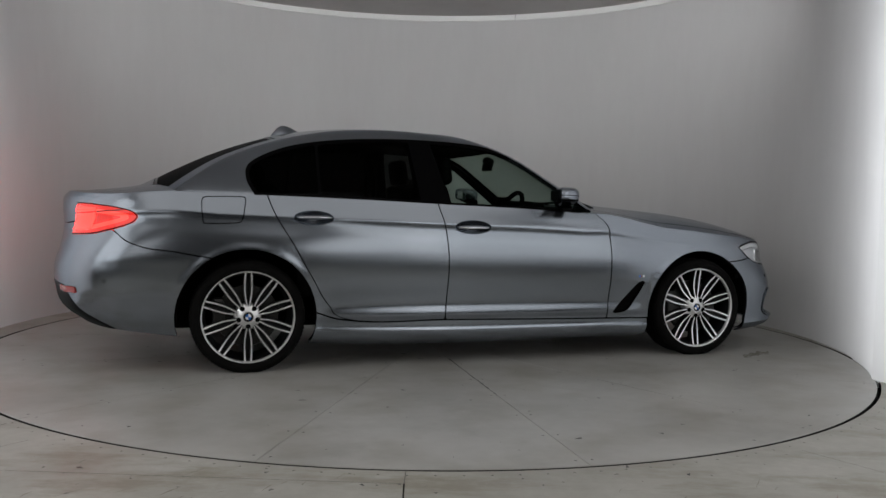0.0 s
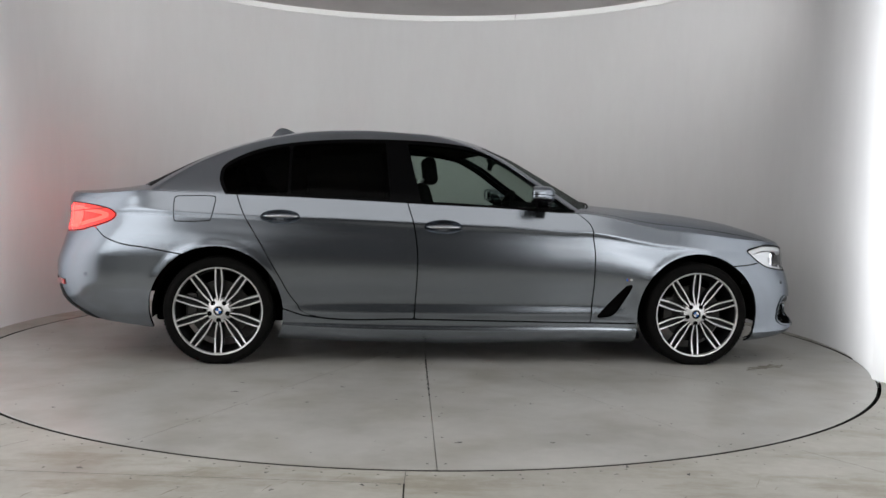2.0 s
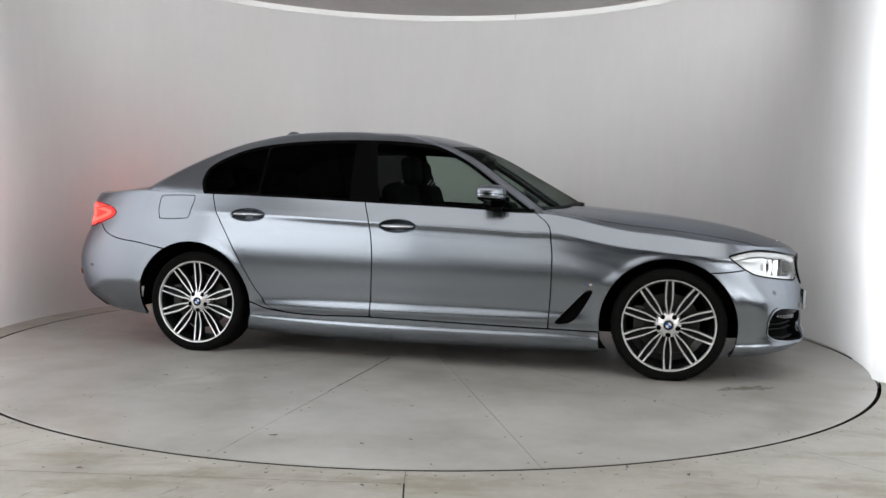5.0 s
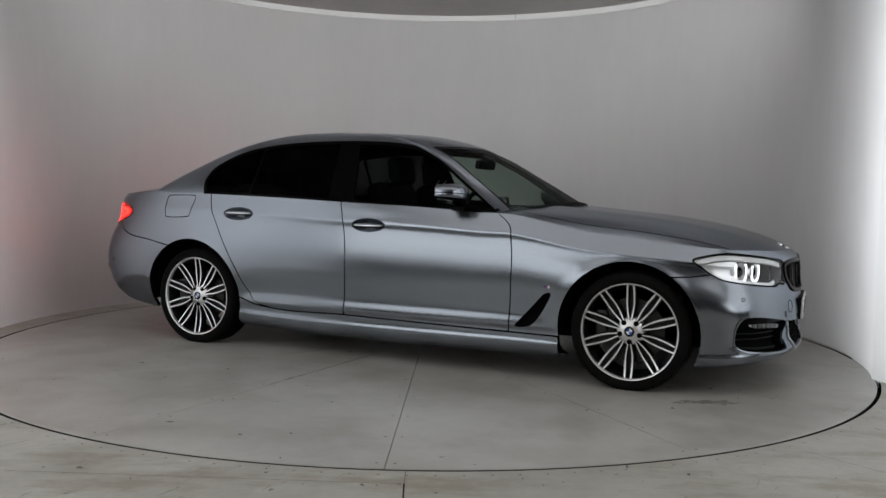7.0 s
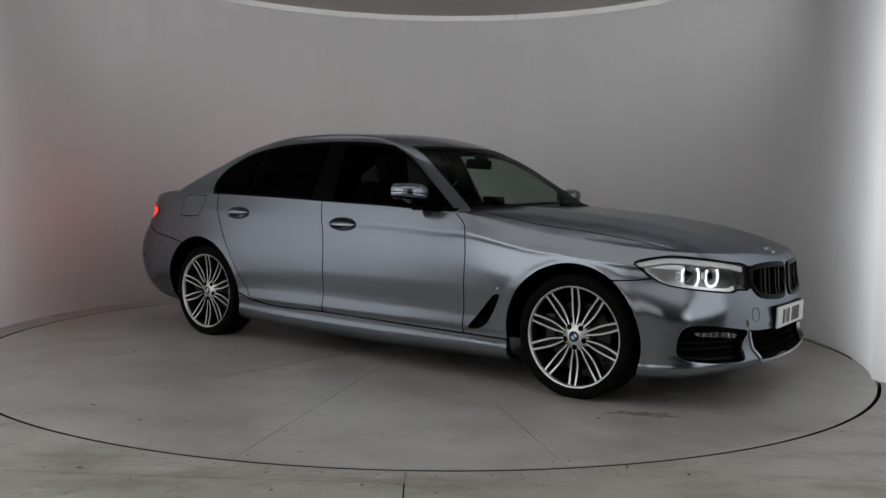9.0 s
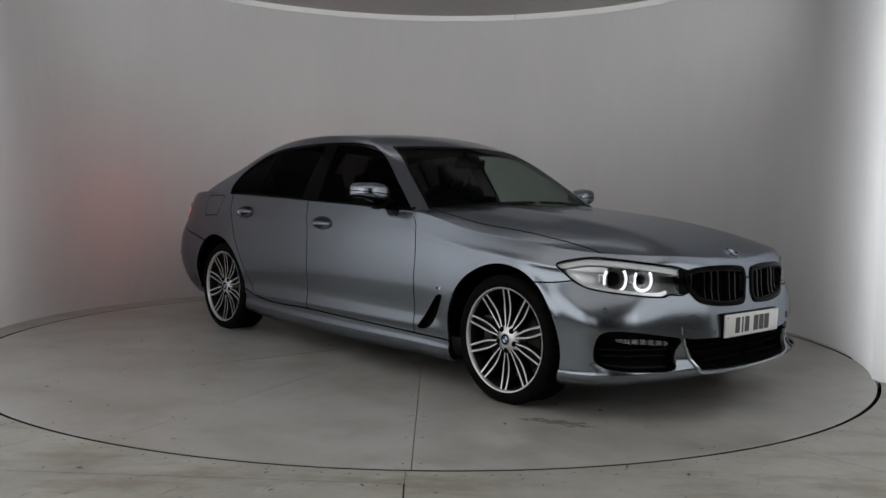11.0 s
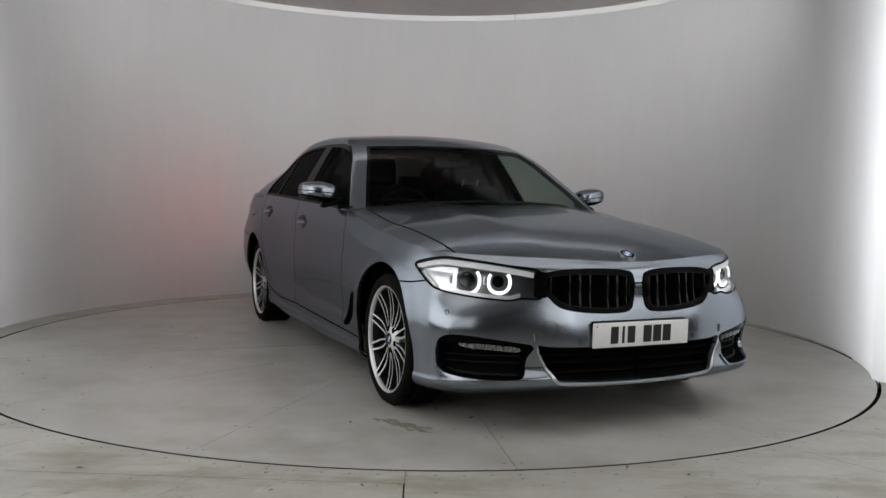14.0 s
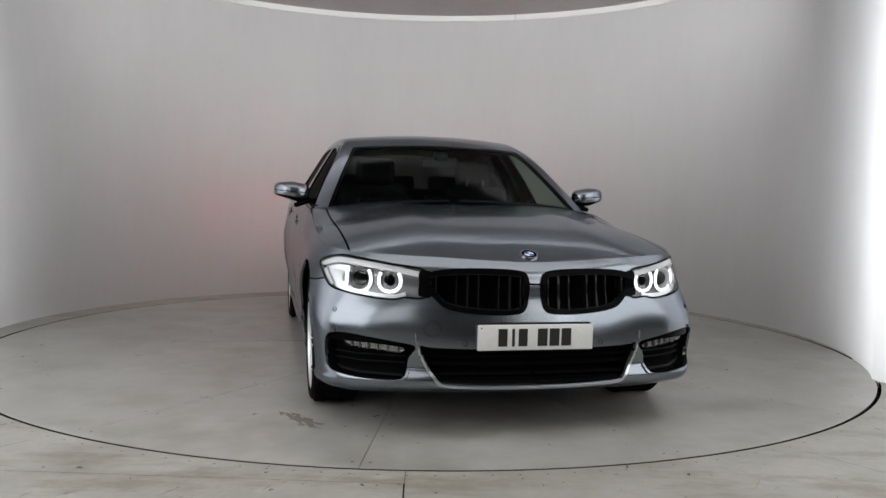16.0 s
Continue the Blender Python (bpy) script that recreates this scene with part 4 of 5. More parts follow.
# ---- door handles ----
for nm, at in HANDLES.items():
    p, n = spot(*at)
    for m in (facing(p, n, 0.004), flip(facing(p, n, 0.004))):
        bm = bmesh.new()
        bmesh.ops.create_uvsphere(bm, u_segments=28, v_segments=12, radius=1.0, matrix=m @ Matrix.Diagonal((0.108, 0.015, 0.016, 1)))
        grip = part("door_handle", bm, PAINT, car, "body-coloured door handle", 60)
        bm = bmesh.new()
        bmesh.ops.create_uvsphere(bm, u_segments=24, v_segments=10, radius=1.0, matrix=m @ pose(0, -0.003, 0.009) @ Matrix.Diagonal((0.098, 0.0075, 0.0085, 1)))
        part("handle_strip", bm, CHROME, grip, "chrome handle strip", 60)

# ---- headlamps ----
lamp_zone = BODY.cut(lambda x, y, z, s, h: inside(HEADLAMP, s, h))
top_edge = curve([(float(along(y)), z) for y, z in ((0.468, 0.712), (0.62, 0.741), (0.775, 0.762), (0.845, 0.765), (0.893, 0.735))])
for side in (-1, 1):
    zone = lamp_zone if side < 0 else mirrored(lamp_zone)
    lamp = mesh_object("headlamp", *zone.pushed(-0.004).bowl(0.085), LAMP_DARK, car, "lit headlamp with twin white rings", 40)
    lens = panel("lamp_lens", zone, LENS, lamp, 0.004)
    lens.visible_shadow = False
    seal = zone.cut(lambda x, y, z, s, h: 0.0055 - inside(HEADLAMP, s, h)).pushed(0.0015)
    panel("lamp_seal", seal, BLACK_GLOSS, lamp, 0.006)
    brow = zone.cut(lambda x, y, z, s, h: np.minimum(np.minimum(h - top_edge(s) + 0.030, top_edge(s) - 0.006 - h), np.minimum(inside(HEADLAMP, s, h) - 0.004, along(0.475) - s))).pushed(-0.010)
    panel("lamp_brow", brow, BROW, lamp, 0.02, "pale brow strip")
    side_cell = zone.cut(lambda x, y, z, s, h: np.minimum(np.minimum(along(0.795) - s, inside(HEADLAMP, s, h) - 0.010), top_edge(s) - 0.036 - h)).pushed(-0.022)
    panel("side_reflector", side_cell, LAMP_CHROME, lamp, 0.02, "silver side reflector")
    for cx, cy, cz, r in ((2.035, -0.735, 0.664, 0.058), (2.098, -0.605, 0.660, 0.050)):
        c = Vector((cx, cy * -side, cz))
        n = Vector((0.90, -0.42 * -side, 0.0)) if abs(cy) > 0.7 else Vector((0.95, -0.30 * -side, 0.0))
        m = facing(c, n)
        bm = bmesh.new()
        k, q = 44, 8
        ring = []
        for i in range(k + 1):
            # open at the top
            a = radians(138 + 264 * i / k)
            rad = r * (1 - 0.02 * math.cos(4 * a))
            ctr = Vector((rad * math.cos(a), rad * math.sin(a), 0.0))
            out = ctr.normalized()
            ring.append([bm.verts.new(m @ (ctr + out * 0.0068 * math.cos(b) + Vector((0, 0, 0.0050 * math.sin(b))))) for b in [2 * math.pi * j / q for j in range(q)]])
        for a1, b1 in zip(ring, ring[1:]):
            for j in range(q):
                bm.faces.new((a1[j], a1[(j + 1) % q], b1[(j + 1) % q], b1[j]))
        bmesh.ops.recalc_face_normals(bm, faces=bm.faces[:])
        part("light_ring", bm, HALO, lamp, "glowing white light ring", 60)
        bm = bmesh.new()
        bmesh.ops.create_cone(bm, segments=36, radius1=r * 0.62, radius2=r * 0.92, depth=0.035, cap_ends=False, matrix=m @ pose(0, 0, -0.018))
        part("reflector_cup", bm, LAMP_CHROME, lamp, "", 40)
        bm = bmesh.new()
        bmesh.ops.create_uvsphere(bm, u_segments=24, v_segments=14, radius=r * 0.60, matrix=m @ pose(0, 0, -0.028))
        part("projector", bm, BLACK_GLOSS, lamp, "dark glass projector", 60)
        bm = box_bm(0.022, 0.040, 0.03, m @ pose(-r * 1.18 * side * -1, 0.006, -0.012), 0.006)
        part("lamp_bezel", bm, LAMP_CHROME, lamp)
    edge = zone.cut(lambda x, y, z, s, h: np.minimum(np.minimum(0.017 - inside(HEADLAMP, s, h), inside(HEADLAMP, s, h) - 0.008), np.minimum(along(0.86) - s + 0.03, top_edge(s) - 0.05 - h))).pushed(-0.008)
    panel("lamp_edge", edge, BROW, lamp, 0.012)
    # bright floor strip beneath the rings
    strip = zone.cut(lambda x, y, z, s, h: np.minimum(np.minimum(0.026 - inside(HEADLAMP, s, h), inside(HEADLAMP, s, h) - 0.008),
                                                     np.minimum(0.635 - h, np.minimum(s - along(0.845), along(0.555) - s)))).pushed(-0.02)
    panel("lamp_floor", strip, LAMP_CHROME, lamp, 0.01)

BRIDGE = nose_outline([(0.445, 0.606), (0.448, 0.66), (0.452, 0.712), (0.478, 0.716), (0.500, 0.712), (0.498, 0.66), (0.500, 0.612), (0.475, 0.604)], 3)
bridge = BODY.cut(lambda x, y, z, s, h: inside(BRIDGE, s, h)).pushed(0.002)
for b in (bridge, mirrored(bridge)):
    panel("lamp_bridge", b, BLACK_GLOSS, car, 0.02, "gloss black panel between lamp and grille")

# ---- kidney grilles ----
k_zone = BODY.cut(lambda x, y, z, s, h: inside(KIDNEY, s, h))
bar_s = np.linspace(float(along(0.43)), float(along(0.065)), 9)
for side in (-1, 1):
    zone = k_zone if side < 0 else mirrored(k_zone)
    grille = mesh_object("kidney_grille", *zone.pushed(-0.002).bowl(0.075), UNDER, car, "gloss black kidney grille", 40)
    frame_ring = zone.cut(lambda x, y, z, s, h: 0.020 - inside(KIDNEY, s, h)).pushed(0.008)
    panel("grille_frame", frame_ring, BLACK_GLOSS, grille, 0.03)
    lip = zone.cut(lambda x, y, z, s, h: np.minimum(0.026 - inside(KIDNEY, s, h), inside(KIDNEY, s, h) - 0.020)).pushed(0.003)
    panel("grille_lip", lip, BLACK_PLASTIC, grille, 0.02)
    for b in bar_s:
        bar = zone.cut(lambda x, y, z, s, h: np.minimum(0.0050 - np.abs(s - b), inside(KIDNEY, s, h) - 0.018)).pushed(-0.003)
        panel("grille_bar", bar, SATIN_BLACK, grille, 0.035, "", True)

# ---- lower intake with its pale outline ----
i_zone = BODY.cut(lambda x, y, z, s, h: inside(INTAKE, s, h))
i_zone = joined(i_zone, mirrored(i_zone))
intake = mesh_object("lower_intake", *i_zone.pushed(-0.002).bowl(0.10), UNDER, car, "black lower air intake", 40)
for h0 in (0.255, 0.285, 0.315, 0.345, 0.375):
    slat = i_zone.cut(lambda x, y, z, s, h: np.minimum(0.0045 - np.abs(h - h0), inside(INTAKE, s, h) - 0.004)).pushed(-0.035)
    panel("intake_slat", slat, UNDER, intake, 0.02, "", True)
BLADE = nose_outline([(0.512, 0.455), (0.509, 0.40), (0.500, 0.360), (0.470, 0.292), (0.432, 0.243), (0.385, 0.224), (0.2, 0.2155), (0, 0.2135), (-0.2, 0.2135),
                      (-0.2, 0.2235), (0, 0.2235), (0.2, 0.2255), (0.378, 0.234), (0.423, 0.251), (0.458, 0.297), (0.490, 0.362), (0.500, 0.40)], 4)
BLADE[:, 0] = np.minimum(BLADE[:, 0], along(0.0) + 0.05)
blade = BODY.cut(lambda x, y, z, s, h: inside(BLADE, s, h)).pushed(0.007)
panel("intake_blade", joined(blade, mirrored(blade)), SATIN, intake, 0.02, "satin silver outline strip")

# ---- fog lamp pockets ----
f_zone = BODY.cut(lambda x, y, z, s, h: inside(FOG, s, h))
FOG_GLASS = nose_outline([(0.575, 0.360), (0.58, 0.382), (0.68, 0.392), (0.80, 0.402), (0.805, 0.380), (0.68, 0.369)], 3)
for side in (-1, 1):
    zone = f_zone if side < 0 else mirrored(f_zone)
    pocket = mesh_object("fog_lamp", *zone.pushed(-0.002).bowl(0.055), UNDER, car, "black bumper pocket with a fog lamp bar", 40)
    top = zone.cut(lambda x, y, z, s, h: h - 0.400).pushed(-0.008)
    panel("pocket_brow", top, BLACK_GLOSS, pocket, 0.04)
    lit = zone.cut(lambda x, y, z, s, h: inside(FOG_GLASS, s, h)).pushed(-0.018)
    panel("fog_lens", lit, LENS, pocket, 0.004)
    panel("fog_reflector", lit.pushed(-0.014), FOG_SILVER, pocket, 0.01, "silver fog lamp reflector")
    for b in np.linspace(float(along(0.785)), float(along(0.59)), 6):
        fin = lit.pushed(-0.002).cut(lambda x, y, z, s, h: 0.003 - np.abs(s - b))
        panel("fog_fin", fin, LAMP_DARK, pocket, 0.012)
    for h0 in (0.285, 0.312, 0.339):
        rib = zone.cut(lambda x, y, z, s, h: np.minimum(0.003 - np.abs(h - h0), inside(FOG, s, h) - 0.012)).pushed(-0.040)
        panel("pocket_rib", rib, BLACK_PLASTIC, pocket, 0.01, "", True)
    lip = BODY.cut(lambda x, y, z, s, h: np.minimum(np.minimum(0.012 + inside(FOG, s, h), -inside(FOG, s, h) - 0.001), np.maximum(0.30 - h, along(0.83) - s))).pushed(0.007)
    panel("pocket_lip", lip if side < 0 else mirrored(lip), PAINT, pocket, 0.012)

# ---- number plate with plain bars for its characters ----
bm = box_bm(0.012, 0.520, 0.111, pose(2.334, 0, 0.4385, 0, 1.5, 0), 0.004)
plate = part("number_plate", bm, PLATE, car, "white number plate with black bars", 40)
bm = box_bm(0.02, 0.50, 0.125, pose(2.320, 0, 0.438, 0, 1.5, 0), 0.004)
part("plate_holder", bm, BLACK_PLASTIC, plate)
for y0, w in ((-0.150, 0.040), (-0.103, 0.012), (-0.060, 0.040), (0.028, 0.044), (0.082, 0.044), (0.136, 0.044)):
    bm = box_bm(0.002, w, 0.076, pose(2.3408, y0, 0.4385, 0, 1.5, 0))
    part("plate_bar", bm, PLATE_INK, plate)
for y0 in (-0.245, 0.245):
    bm = bmesh.new()
    bmesh.ops.create_cone(bm, cap_ends=True, segments=12, radius1=0.004, radius2=0.0035, depth=0.003, matrix=pose(2.341, y0, 0.480, 0, 90, 0))
    part("plate_screw", bm, PLATE_INK if y0 < 0 else PLATE, plate)

# ---- badges, sensors, towing cover ----
em = facing(Vector((2.206, 0, float(top_hood(2.206, 0)))), Vector((0.40, 0, 0.92)), 0.001, (-0.9, 0, 0.4))
badge = mesh_object("bonnet_badge", *revolve([(0.001, 0.0), (0.041, 0.0), (0.041, 0.003)], 32), CHROME, car, "round blue and white badge")
badge.matrix_basis = em @ pose(0, 0, 0, -90, 0, 0)
emblem_parts(badge, pose(0, 0, 0, 0, 0, 0).inverted() @ pose(0, 0, 0, 90, 0, 0), 0.041, 0.005)


def disc_at(name, m, r, mat, ring=0.0015, label="", thick=0.0015):
    v, f = [], []
    n = 28
    for k in range(n):
        a = 2 * math.pi * k / n
        for q, z in ((r - ring, thick), (r, thick), (r, -0.004)):
            v.append(m @ Vector((q * math.cos(a), q * math.sin(a), z)))
    for k in range(n):
        i, j = 3 * k, 3 * ((k + 1) % n)
        f += [(i, i + 1, j + 1, j), (i + 1, i + 2, j + 2, j + 1)]
    return mesh_object(name, v, f, mat, car, label)


for at in (dict(y=0.313, z=0.408), dict(y=0.831, z=0.531), dict(x=1.762, z=0.537), dict(x=-2.262, z=0.535)):
    p, n = spot(**at)
    for m in (facing(p, n), flip(facing(p, n))):
        disc_at("parking_sensor", m, 0.0105, BLACK_PLASTIC, 0.0022)
p, n = spot(y=0.442, z=0.469)
disc_at("towing_cover", facing(p, n), 0.035, BLACK_PLASTIC, 0.0016, "", 0.0008)
p, n = spot(1.033, 0.541)
for m in (facing(p, n, 0.001), flip(facing(p, n, 0.001))):
    mark = part("wing_badge", box_bm(0.016, 0.014, 0.003, m @ pose(0.012, 0, 0), 0.001), CHROME, car, "small silver wing badge")
    for k, mat in enumerate((EMBLEM_BLUE, EMBLEM_BLUE, RED_DARK)):
        part("badge_stripe", box_bm(0.0045, 0.014, 0.003, m @ pose(-0.016 + 0.0055 * k, 0, 0)), mat, mark)

# ---- wing vent ----
v_zone = BODY.cut(lambda x, y, z, s, h: inside(VENT, x, z))
for zone in (v_zone, mirrored(v_zone)):
    vent = mesh_object("wing_vent", *zone.bowl(0.022), UNDER, car, "black slanted wing vent", 40)
    edge = zone.cut(lambda x, y, z, s, h: 0.008 - inside(VENT, x, z)).pushed(0.003)
    panel("vent_edge", edge, BLACK_GLOSS, vent, 0.015)

# ---- tail lamps, rear trim ----
BRAKE = glow("bright_red_brake_light", (1.0, 0.006, 0.004), 21.0, (0.35, 0.01, 0.008), 0.15)
t_zone = BODY.cut(lambda x, y, z, s, h: np.minimum(inside(TAIL, x, z), np.abs(y) - 0.60))
for zone in (t_zone, mirrored(t_zone)):
    tail = panel("tail_lamp", zone.pushed(0.001), RED_LENS, car, 0.03, "lit red tail lamp")
    line = zone.cut(lambda x, y, z, s, h: 0.005 - inside(TAIL, x, z)).pushed(0.003)
    panel("lamp_seal", line, BLACK_GLOSS, tail, 0.006)
    brake = zone.cut(lambda x, y, z, s, h: np.minimum(np.minimum(inside(TAIL, x, z) - 0.02, 0.75 - np.abs(y)), -2.31 - x)).pushed(0.003)
    panel("brake_light", brake, BRAKE, tail, 0.004, "glowing red brake light")
    guide = zone.cut(lambda x, y, z, s, h: np.minimum(np.minimum(0.048 - inside(TAIL, x, z), inside(TAIL, x, z) - 0.026), -2.135 - x)).pushed(0.0025)
    panel("light_guide", guide, RED_GUIDE, tail, 0.004, "bright red light guide")
    bar = zone.cut(lambda x, y, z, s, h: np.minimum(0.004 - np.abs(z - 0.915 - 0.10 * (x + 2.3)), -2.15 - x)).pushed(0.0035)
    panel("lamp_rib", bar, RED_DARK, tail, 0.004)
b_zone = BODY.cut(lambda x, y, z, s, h: np.minimum(0.775 - np.abs(y), np.minimum(0.50 - z - 1.6 * np.maximum(0, -y - 0.66), -2.2 - x)))
diffuser = b_zone.pushed(0.003)
panel("rear_diffuser", joined(diffuser, mirrored(diffuser)), BLACK_PLASTIC, car, 0.02)
for sgn in (-1, 1):
    strip = BODY.cut(lambda x, y, z, s, h: np.minimum(np.minimum(-0.60 - y, y + 0.775), np.minimum(0.017 - np.abs(z - 0.478), -2.1 - x))).pushed(0.006)
    panel("rear_reflector", strip if sgn < 0 else mirrored(strip), RED_DARK, car, 0.01, "red rear reflector")
    tip = mesh_object("exhaust_tip", *revolve([(0.036, 0.10), (0.040, -0.06), (0.046, -0.065), (0.050, -0.06), (0.050, 0.10)], 32), CHROME, car, "chrome exhaust tip", 40)
    tip.matrix_basis = pose(-2.315, sgn * 0.58, 0.322, 0, 0, -90) @ Matrix.Diagonal((1.3, 1, 0.85, 1))

# ---- door mirrors ----
def mirror_shell(name, side, lo, hi, mat, parent, grow=0.0, label=""):
    """A slice (between two heights) of the rounded mirror housing, flat towards the rear."""
    rows, cols = 12, 40
    v, f = [], []
    for i in range(rows + 1):
        u = lo + (hi - lo) * i / rows
        w = max(1 - abs(u) ** 3.4, 0.0004) ** (1 / 3.0)
        for k in range(cols):
            a = 2 * math.pi * k / cols
            c, s = math.cos(a), math.sin(a)
            x = (abs(c) ** 0.85) * (1 if c > 0 else -1)
            y = (abs(s) ** 0.62) * (1 if s > 0 else -1)
            px = (0.088 if c > 0 else 0.052) * x * w
            py = 0.110 * y * (0.30 + 0.70 * w) * (1 - 0.05 * u)
            slope = 0.10 * y
            v.append((0.448 + px * (1 + grow) - 0.14 * max(0, y) ** 2 * 0.32, side * (0.972 + py * (1 + grow)), 1.054 + 0.060 * u * (1 + grow) * (1 - 0.22 * max(0, y)) + 0.010 * y))
    for i in range(rows):
        for k in range(cols):
            a, b = i * cols + k, i * cols + (k + 1) % cols
            q = (a, b, b + cols, a + cols)
            f.append(q if side < 0 else q[::-1])
    f.append(tuple(range(cols))[::-1] if side < 0 else tuple(range(cols)))
    f.append(tuple(range(rows * cols, (rows + 1) * cols)) if side < 0 else tuple(range(rows * cols, (rows + 1) * cols))[::-1])
    ob = mesh_object(name, v, f, mat, parent, label, 45)
    bm = bmesh.new()
    bm.from_mesh(ob.data)
    bmesh.ops.recalc_face_normals(bm, faces=bm.faces[:])
    bm.to_mesh(ob.data)
    bm.free()
    return ob


for side in (-1, 1):
    cap = mirror_shell("door_mirror", side, -0.02, 1.0, PAINT, car, 0, "body-coloured door mirror with black base")
    mirror_shell("mirror_band", side, -0.56, -0.11, PAINT, cap, -0.012)
    mirror_shell("mirror_line", side, -0.12, -0.01, BLACK_GLOSS, cap, -0.03)
    mirror_shell("mirror_base", side, -1.0, -0.56, BLACK_GLOSS, cap, -0.02)
    part("mirror_glass", box_bm(0.004, 0.160, 0.062, pose(0.390, side * 0.970, 1.056), 0.0), CHROME, cap)
    bm = box_bm(0.075, 0.13, 0.030, pose(0.475, side * 0.90, 0.985, side * -18, 0, 0), 0.012)
    part("mirror_arm", bm, BLACK_GLOSS, cap)

# ---- roof fin and wipers ----
fin_v, fin_f = [], []
for i in range(9):
    u = i / 8
    h = 0.066 * math.sin(math.pi * min(1, 0.10 + 0.95 * u) ** 1.6) ** 0.7 if u < 1 else 0.004
    x = -1.10 - 0.19 * u
    w = 0.024 * (0.35 + 0.65 * math.sin(math.pi * min(u + 0.12, 1) ** 0.8)) + 0.003
    base = float(roof(x, 0)) - 0.004
    for y, z in ((-w, 0), (-w * 0.5, h * 0.7), (0, h), (w * 0.5, h * 0.7), (w, 0)):
        fin_v.append((x, y, base + z))
for i in range(8):
    for s in range(4):
        a = 5 * i + s
        fin_f.append((a, a + 1, a + 6, a + 5))
fin_f += [(0, 1, 2, 3, 4), (44, 43, 42, 41, 40)]
mesh_object("roof_fin", fin_v, fin_f, PAINT, car, "shark-fin roof aerial", 40)


def rod(name, points, r, mat, parent, label="", n=8):
    """A round rod through the points."""
    cu = bpy.data.curves.new(name, "CURVE")
    cu.dimensions, cu.bevel_depth, cu.bevel_resolution = "3D", r, 3
    sp = cu.splines.new("POLY")
    sp.points.add(len(points) - 1)
    for q, c in zip(sp.points, points):
        q.co = (*c, 1)
    tmp = bpy.data.objects.new(name, cu)
    me = bpy.data.meshes.new_from_object(tmp)
    bpy.data.objects.remove(tmp)
    me.materials.clear()
    me.materials.append(mat)
    me.shade_smooth()
    ob = new(name, me)
    ob.parent = parent
    if label:
        ob["label"] = label
    return ob


for y0, y1 in ((-0.08, -0.62), (0.52, -0.02)):
    ys = [y0 + (y1 - y0) * k / 20 for k in range(21)]
    pts = [(0.935 - 0.29 * y * y, y, float(roof(0.935 - 0.29 * y * y, y)) + 0.004) for y in ys]
    arm = rod("wiper", pts, 0.006, BLACK_PLASTIC, car, "black windscreen wiper")
    rod("wiper_blade", [(x - 0.018, y, z + 0.006) for x, y, z in pts], 0.0045, BLACK_PLASTIC, arm)

# ---- cabin ----
def cushion(name, sx, sy, sz, m, bevel, parent, mat=CABIN, label=""):
    return part(name, box_bm(sx, sy, sz, m, bevel, 4), mat, parent, label, 60)


for y in (-0.37, 0.37):
    seat = cushion("front_seat", 0.52, 0.50, 0.16, pose(0.08, y, 0.52, 0, -8, 0), 0.05, car, label="black leather front seat")
    cushion("backrest", 0.15, 0.50, 0.62, pose(-0.20, y, 0.82, 0, -16, 0), 0.06, seat)
    cushion("headrest", 0.09, 0.27, 0.185, pose(-0.19 if y < 0 else -0.30, y, 1.205, 0, -8, 0), 0.04, seat)
    for dy in (-0.06, 0.06):
        rod("headrest_post", [(-0.28, y + dy, 1.08), (-0.22, y + dy, 1.16)], 0.006, SATIN, seat)
bench = cushion("rear_bench", 0.50, 1.25, 0.18, pose(-0.95, 0, 0.54, 0, -6, 0), 0.05, car, label="black leather rear bench")
cushion("bench_back", 0.16, 1.20, 0.56, pose(-1.28, 0, 0.83, 0, -24, 0), 0.05, bench)
for y in (-0.38, 0, 0.38):
    cushion("bench_headrest", 0.08, 0.25, 0.14, pose(-1.40, y, 1.14, 0, -12, 0), 0.035, bench)
cushion("bulkhead", 0.05, 1.50, 0.72, pose(-1.52, 0, 0.68), 0.01, car, UNDER)
cushion("parcel_shelf", 0.55, 1.25, 0.04, pose(-1.70, 0, 1.03), 0.015, car)
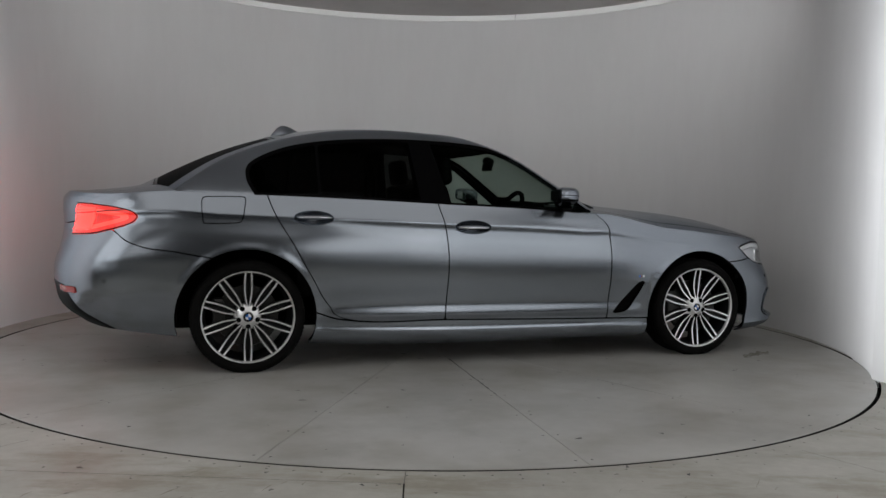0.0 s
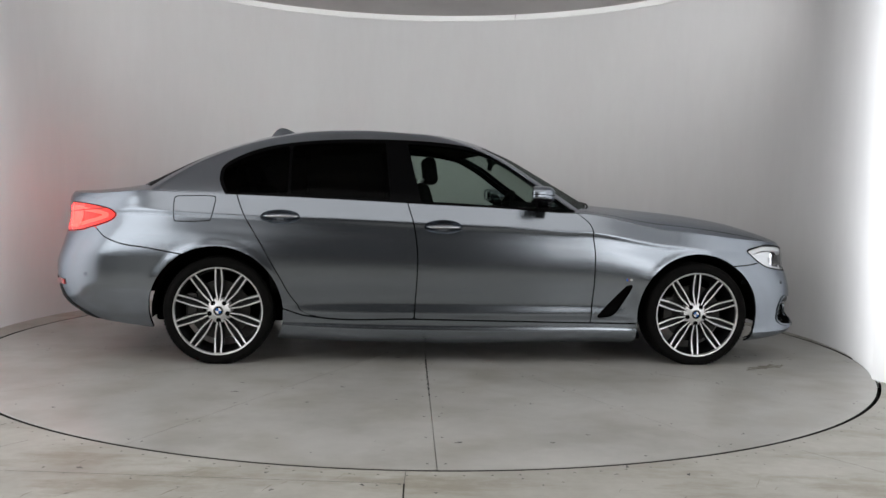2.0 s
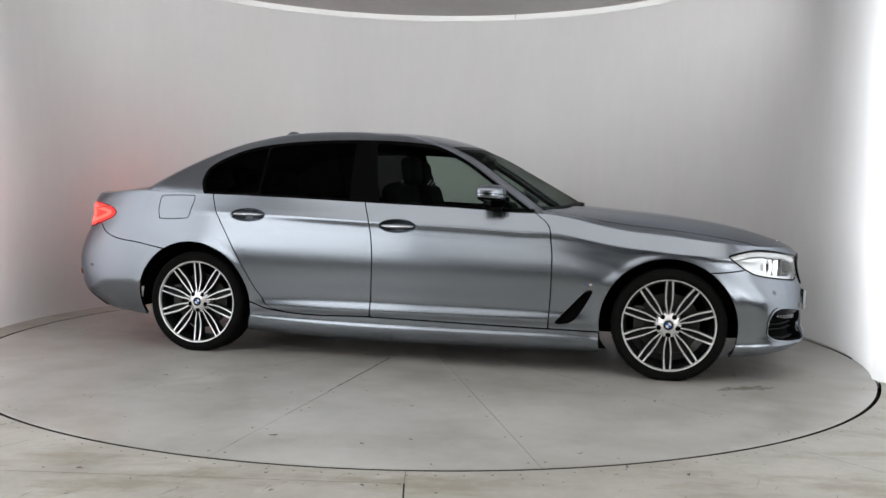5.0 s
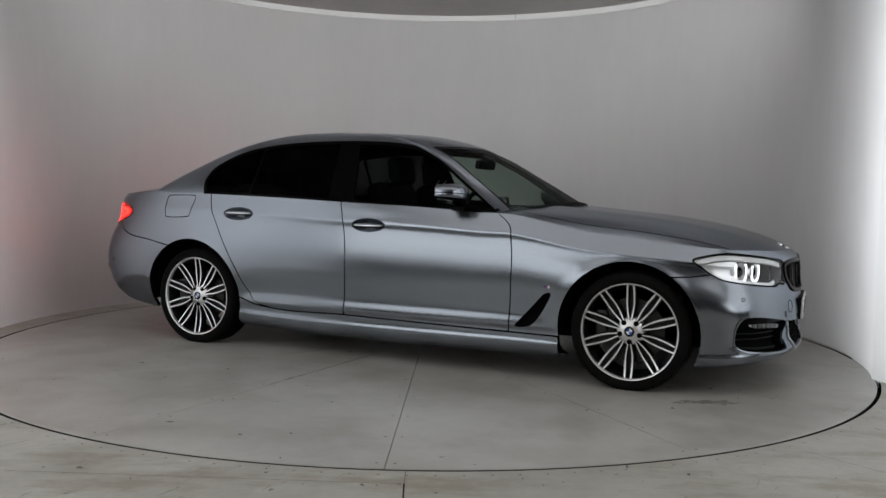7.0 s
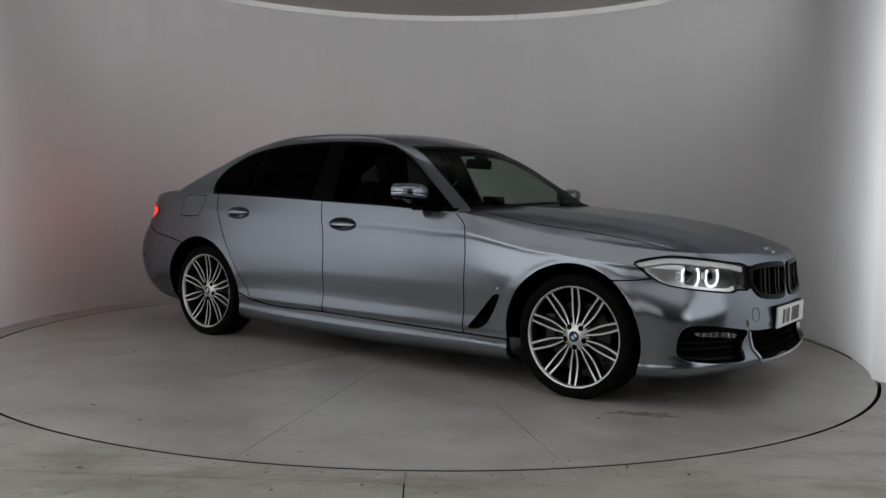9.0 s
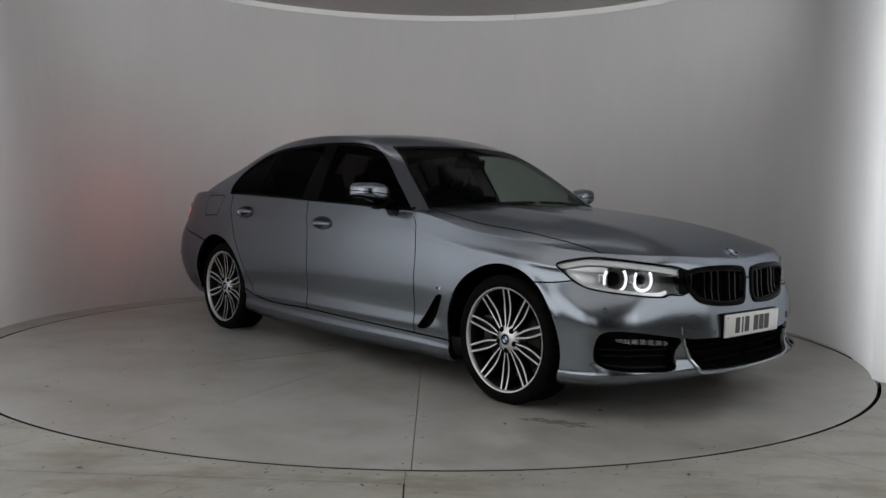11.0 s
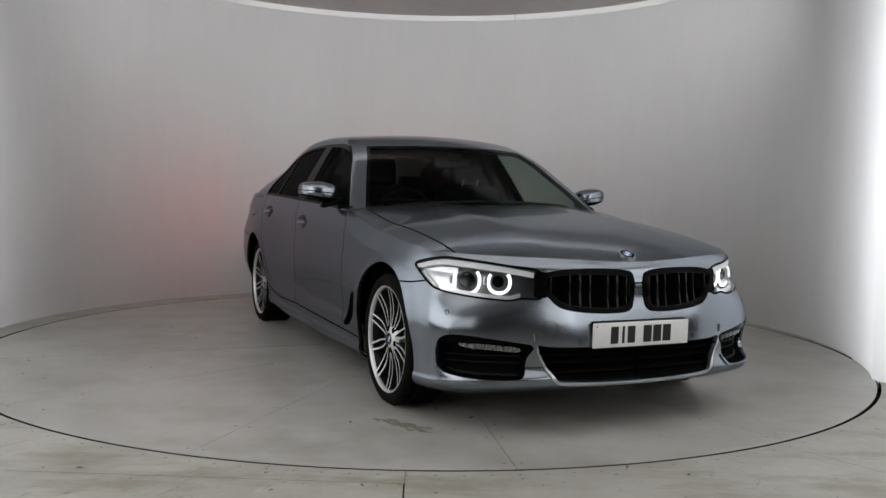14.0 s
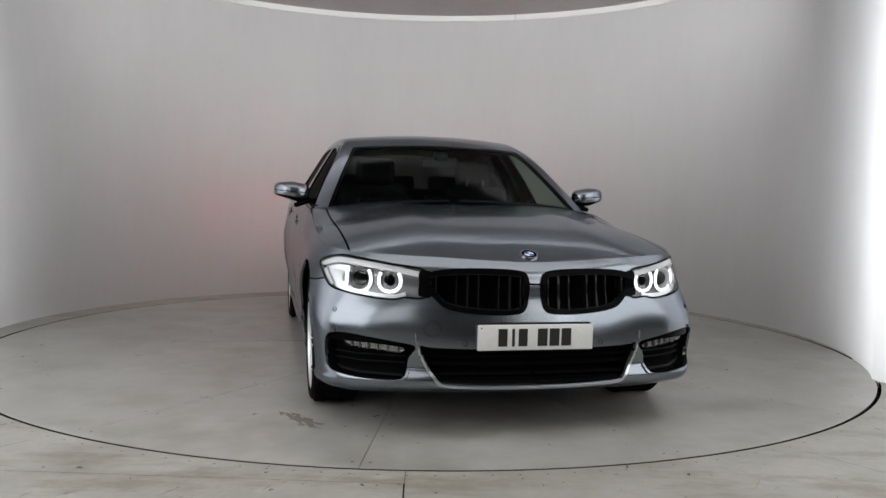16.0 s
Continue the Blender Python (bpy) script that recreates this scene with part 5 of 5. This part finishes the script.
dash = cushion("dashboard", 0.52, 1.40, 0.26, pose(0.62, 0, 0.835, 0, 4, 0), 0.06, car, label="black dashboard")
cushion("instrument_hood", 0.18, 0.36, 0.08, pose(0.42, -0.37, 0.975, 0, 4, 0), 0.03, dash)
cushion("screen", 0.02, 0.25, 0.10, pose(0.40, 0.0, 0.995, 0, -8, 0), 0.006, dash, BLACK_GLOSS)
m = pose(0.30, -0.37, 0.905, 0, -66, 0)
ring_pts = [m @ Vector((0.185 * math.cos(2 * math.pi * k / 32), 0.185 * math.sin(2 * math.pi * k / 32), 0)) for k in range(33)]
steer = rod("steering_wheel", ring_pts, 0.017, CABIN, car, "black steering wheel")
cushion("steering_hub", 0.13, 0.16, 0.05, m @ pose(0, 0, -0.01), 0.02, steer)
for a in (0, 180, 270):
    d = m @ Vector((0.18 * math.sin(radians(a)), 0.18 * math.cos(radians(a)), 0))
    rod("steering_spoke", [m @ Vector((0, 0, -0.01)), d], 0.014, BLACK_PLASTIC, steer)
inner = cushion("rear_view_mirror", 0.035, 0.24, 0.065, pose(0.275, -0.01, 1.262, 0, 10, -8), 0.014, car, BLACK_PLASTIC, "black rear-view mirror")
cushion("mirror_mount", 0.07, 0.09, 0.05, pose(0.285, 0, 1.300, 0, 30, 0), 0.02, inner, BLACK_PLASTIC)
for sgn in (-1, 1):
    cushion("door_card", 1.9, 0.05, 0.55, pose(-0.25, sgn * 0.815, 0.70, sgn * -3, 0, 0), 0.02, car)
    rod("door_pillar", [(-0.42, sgn * 0.78, 0.95), (-0.44, sgn * 0.64, 1.22), (-0.44, sgn * 0.55, 1.35)], 0.035, CABIN, car)


def motions():
    """The table turns evenly and carries the car with it."""
    times = [0.5 * k for k in range(33)]
    walk(turntable, [(t, pose(0, 0, 0, 0, 0, turn(t))) for t in times])
    rows = []
    for t in times:
        a = radians(turn(t))
        rows.append((t, pose(CAR_X * math.cos(a) - CAR_Y * math.sin(a), CAR_X * math.sin(a) + CAR_Y * math.cos(a), 0, 0, 0, turn(t))))
    walk(car, rows)


motions()
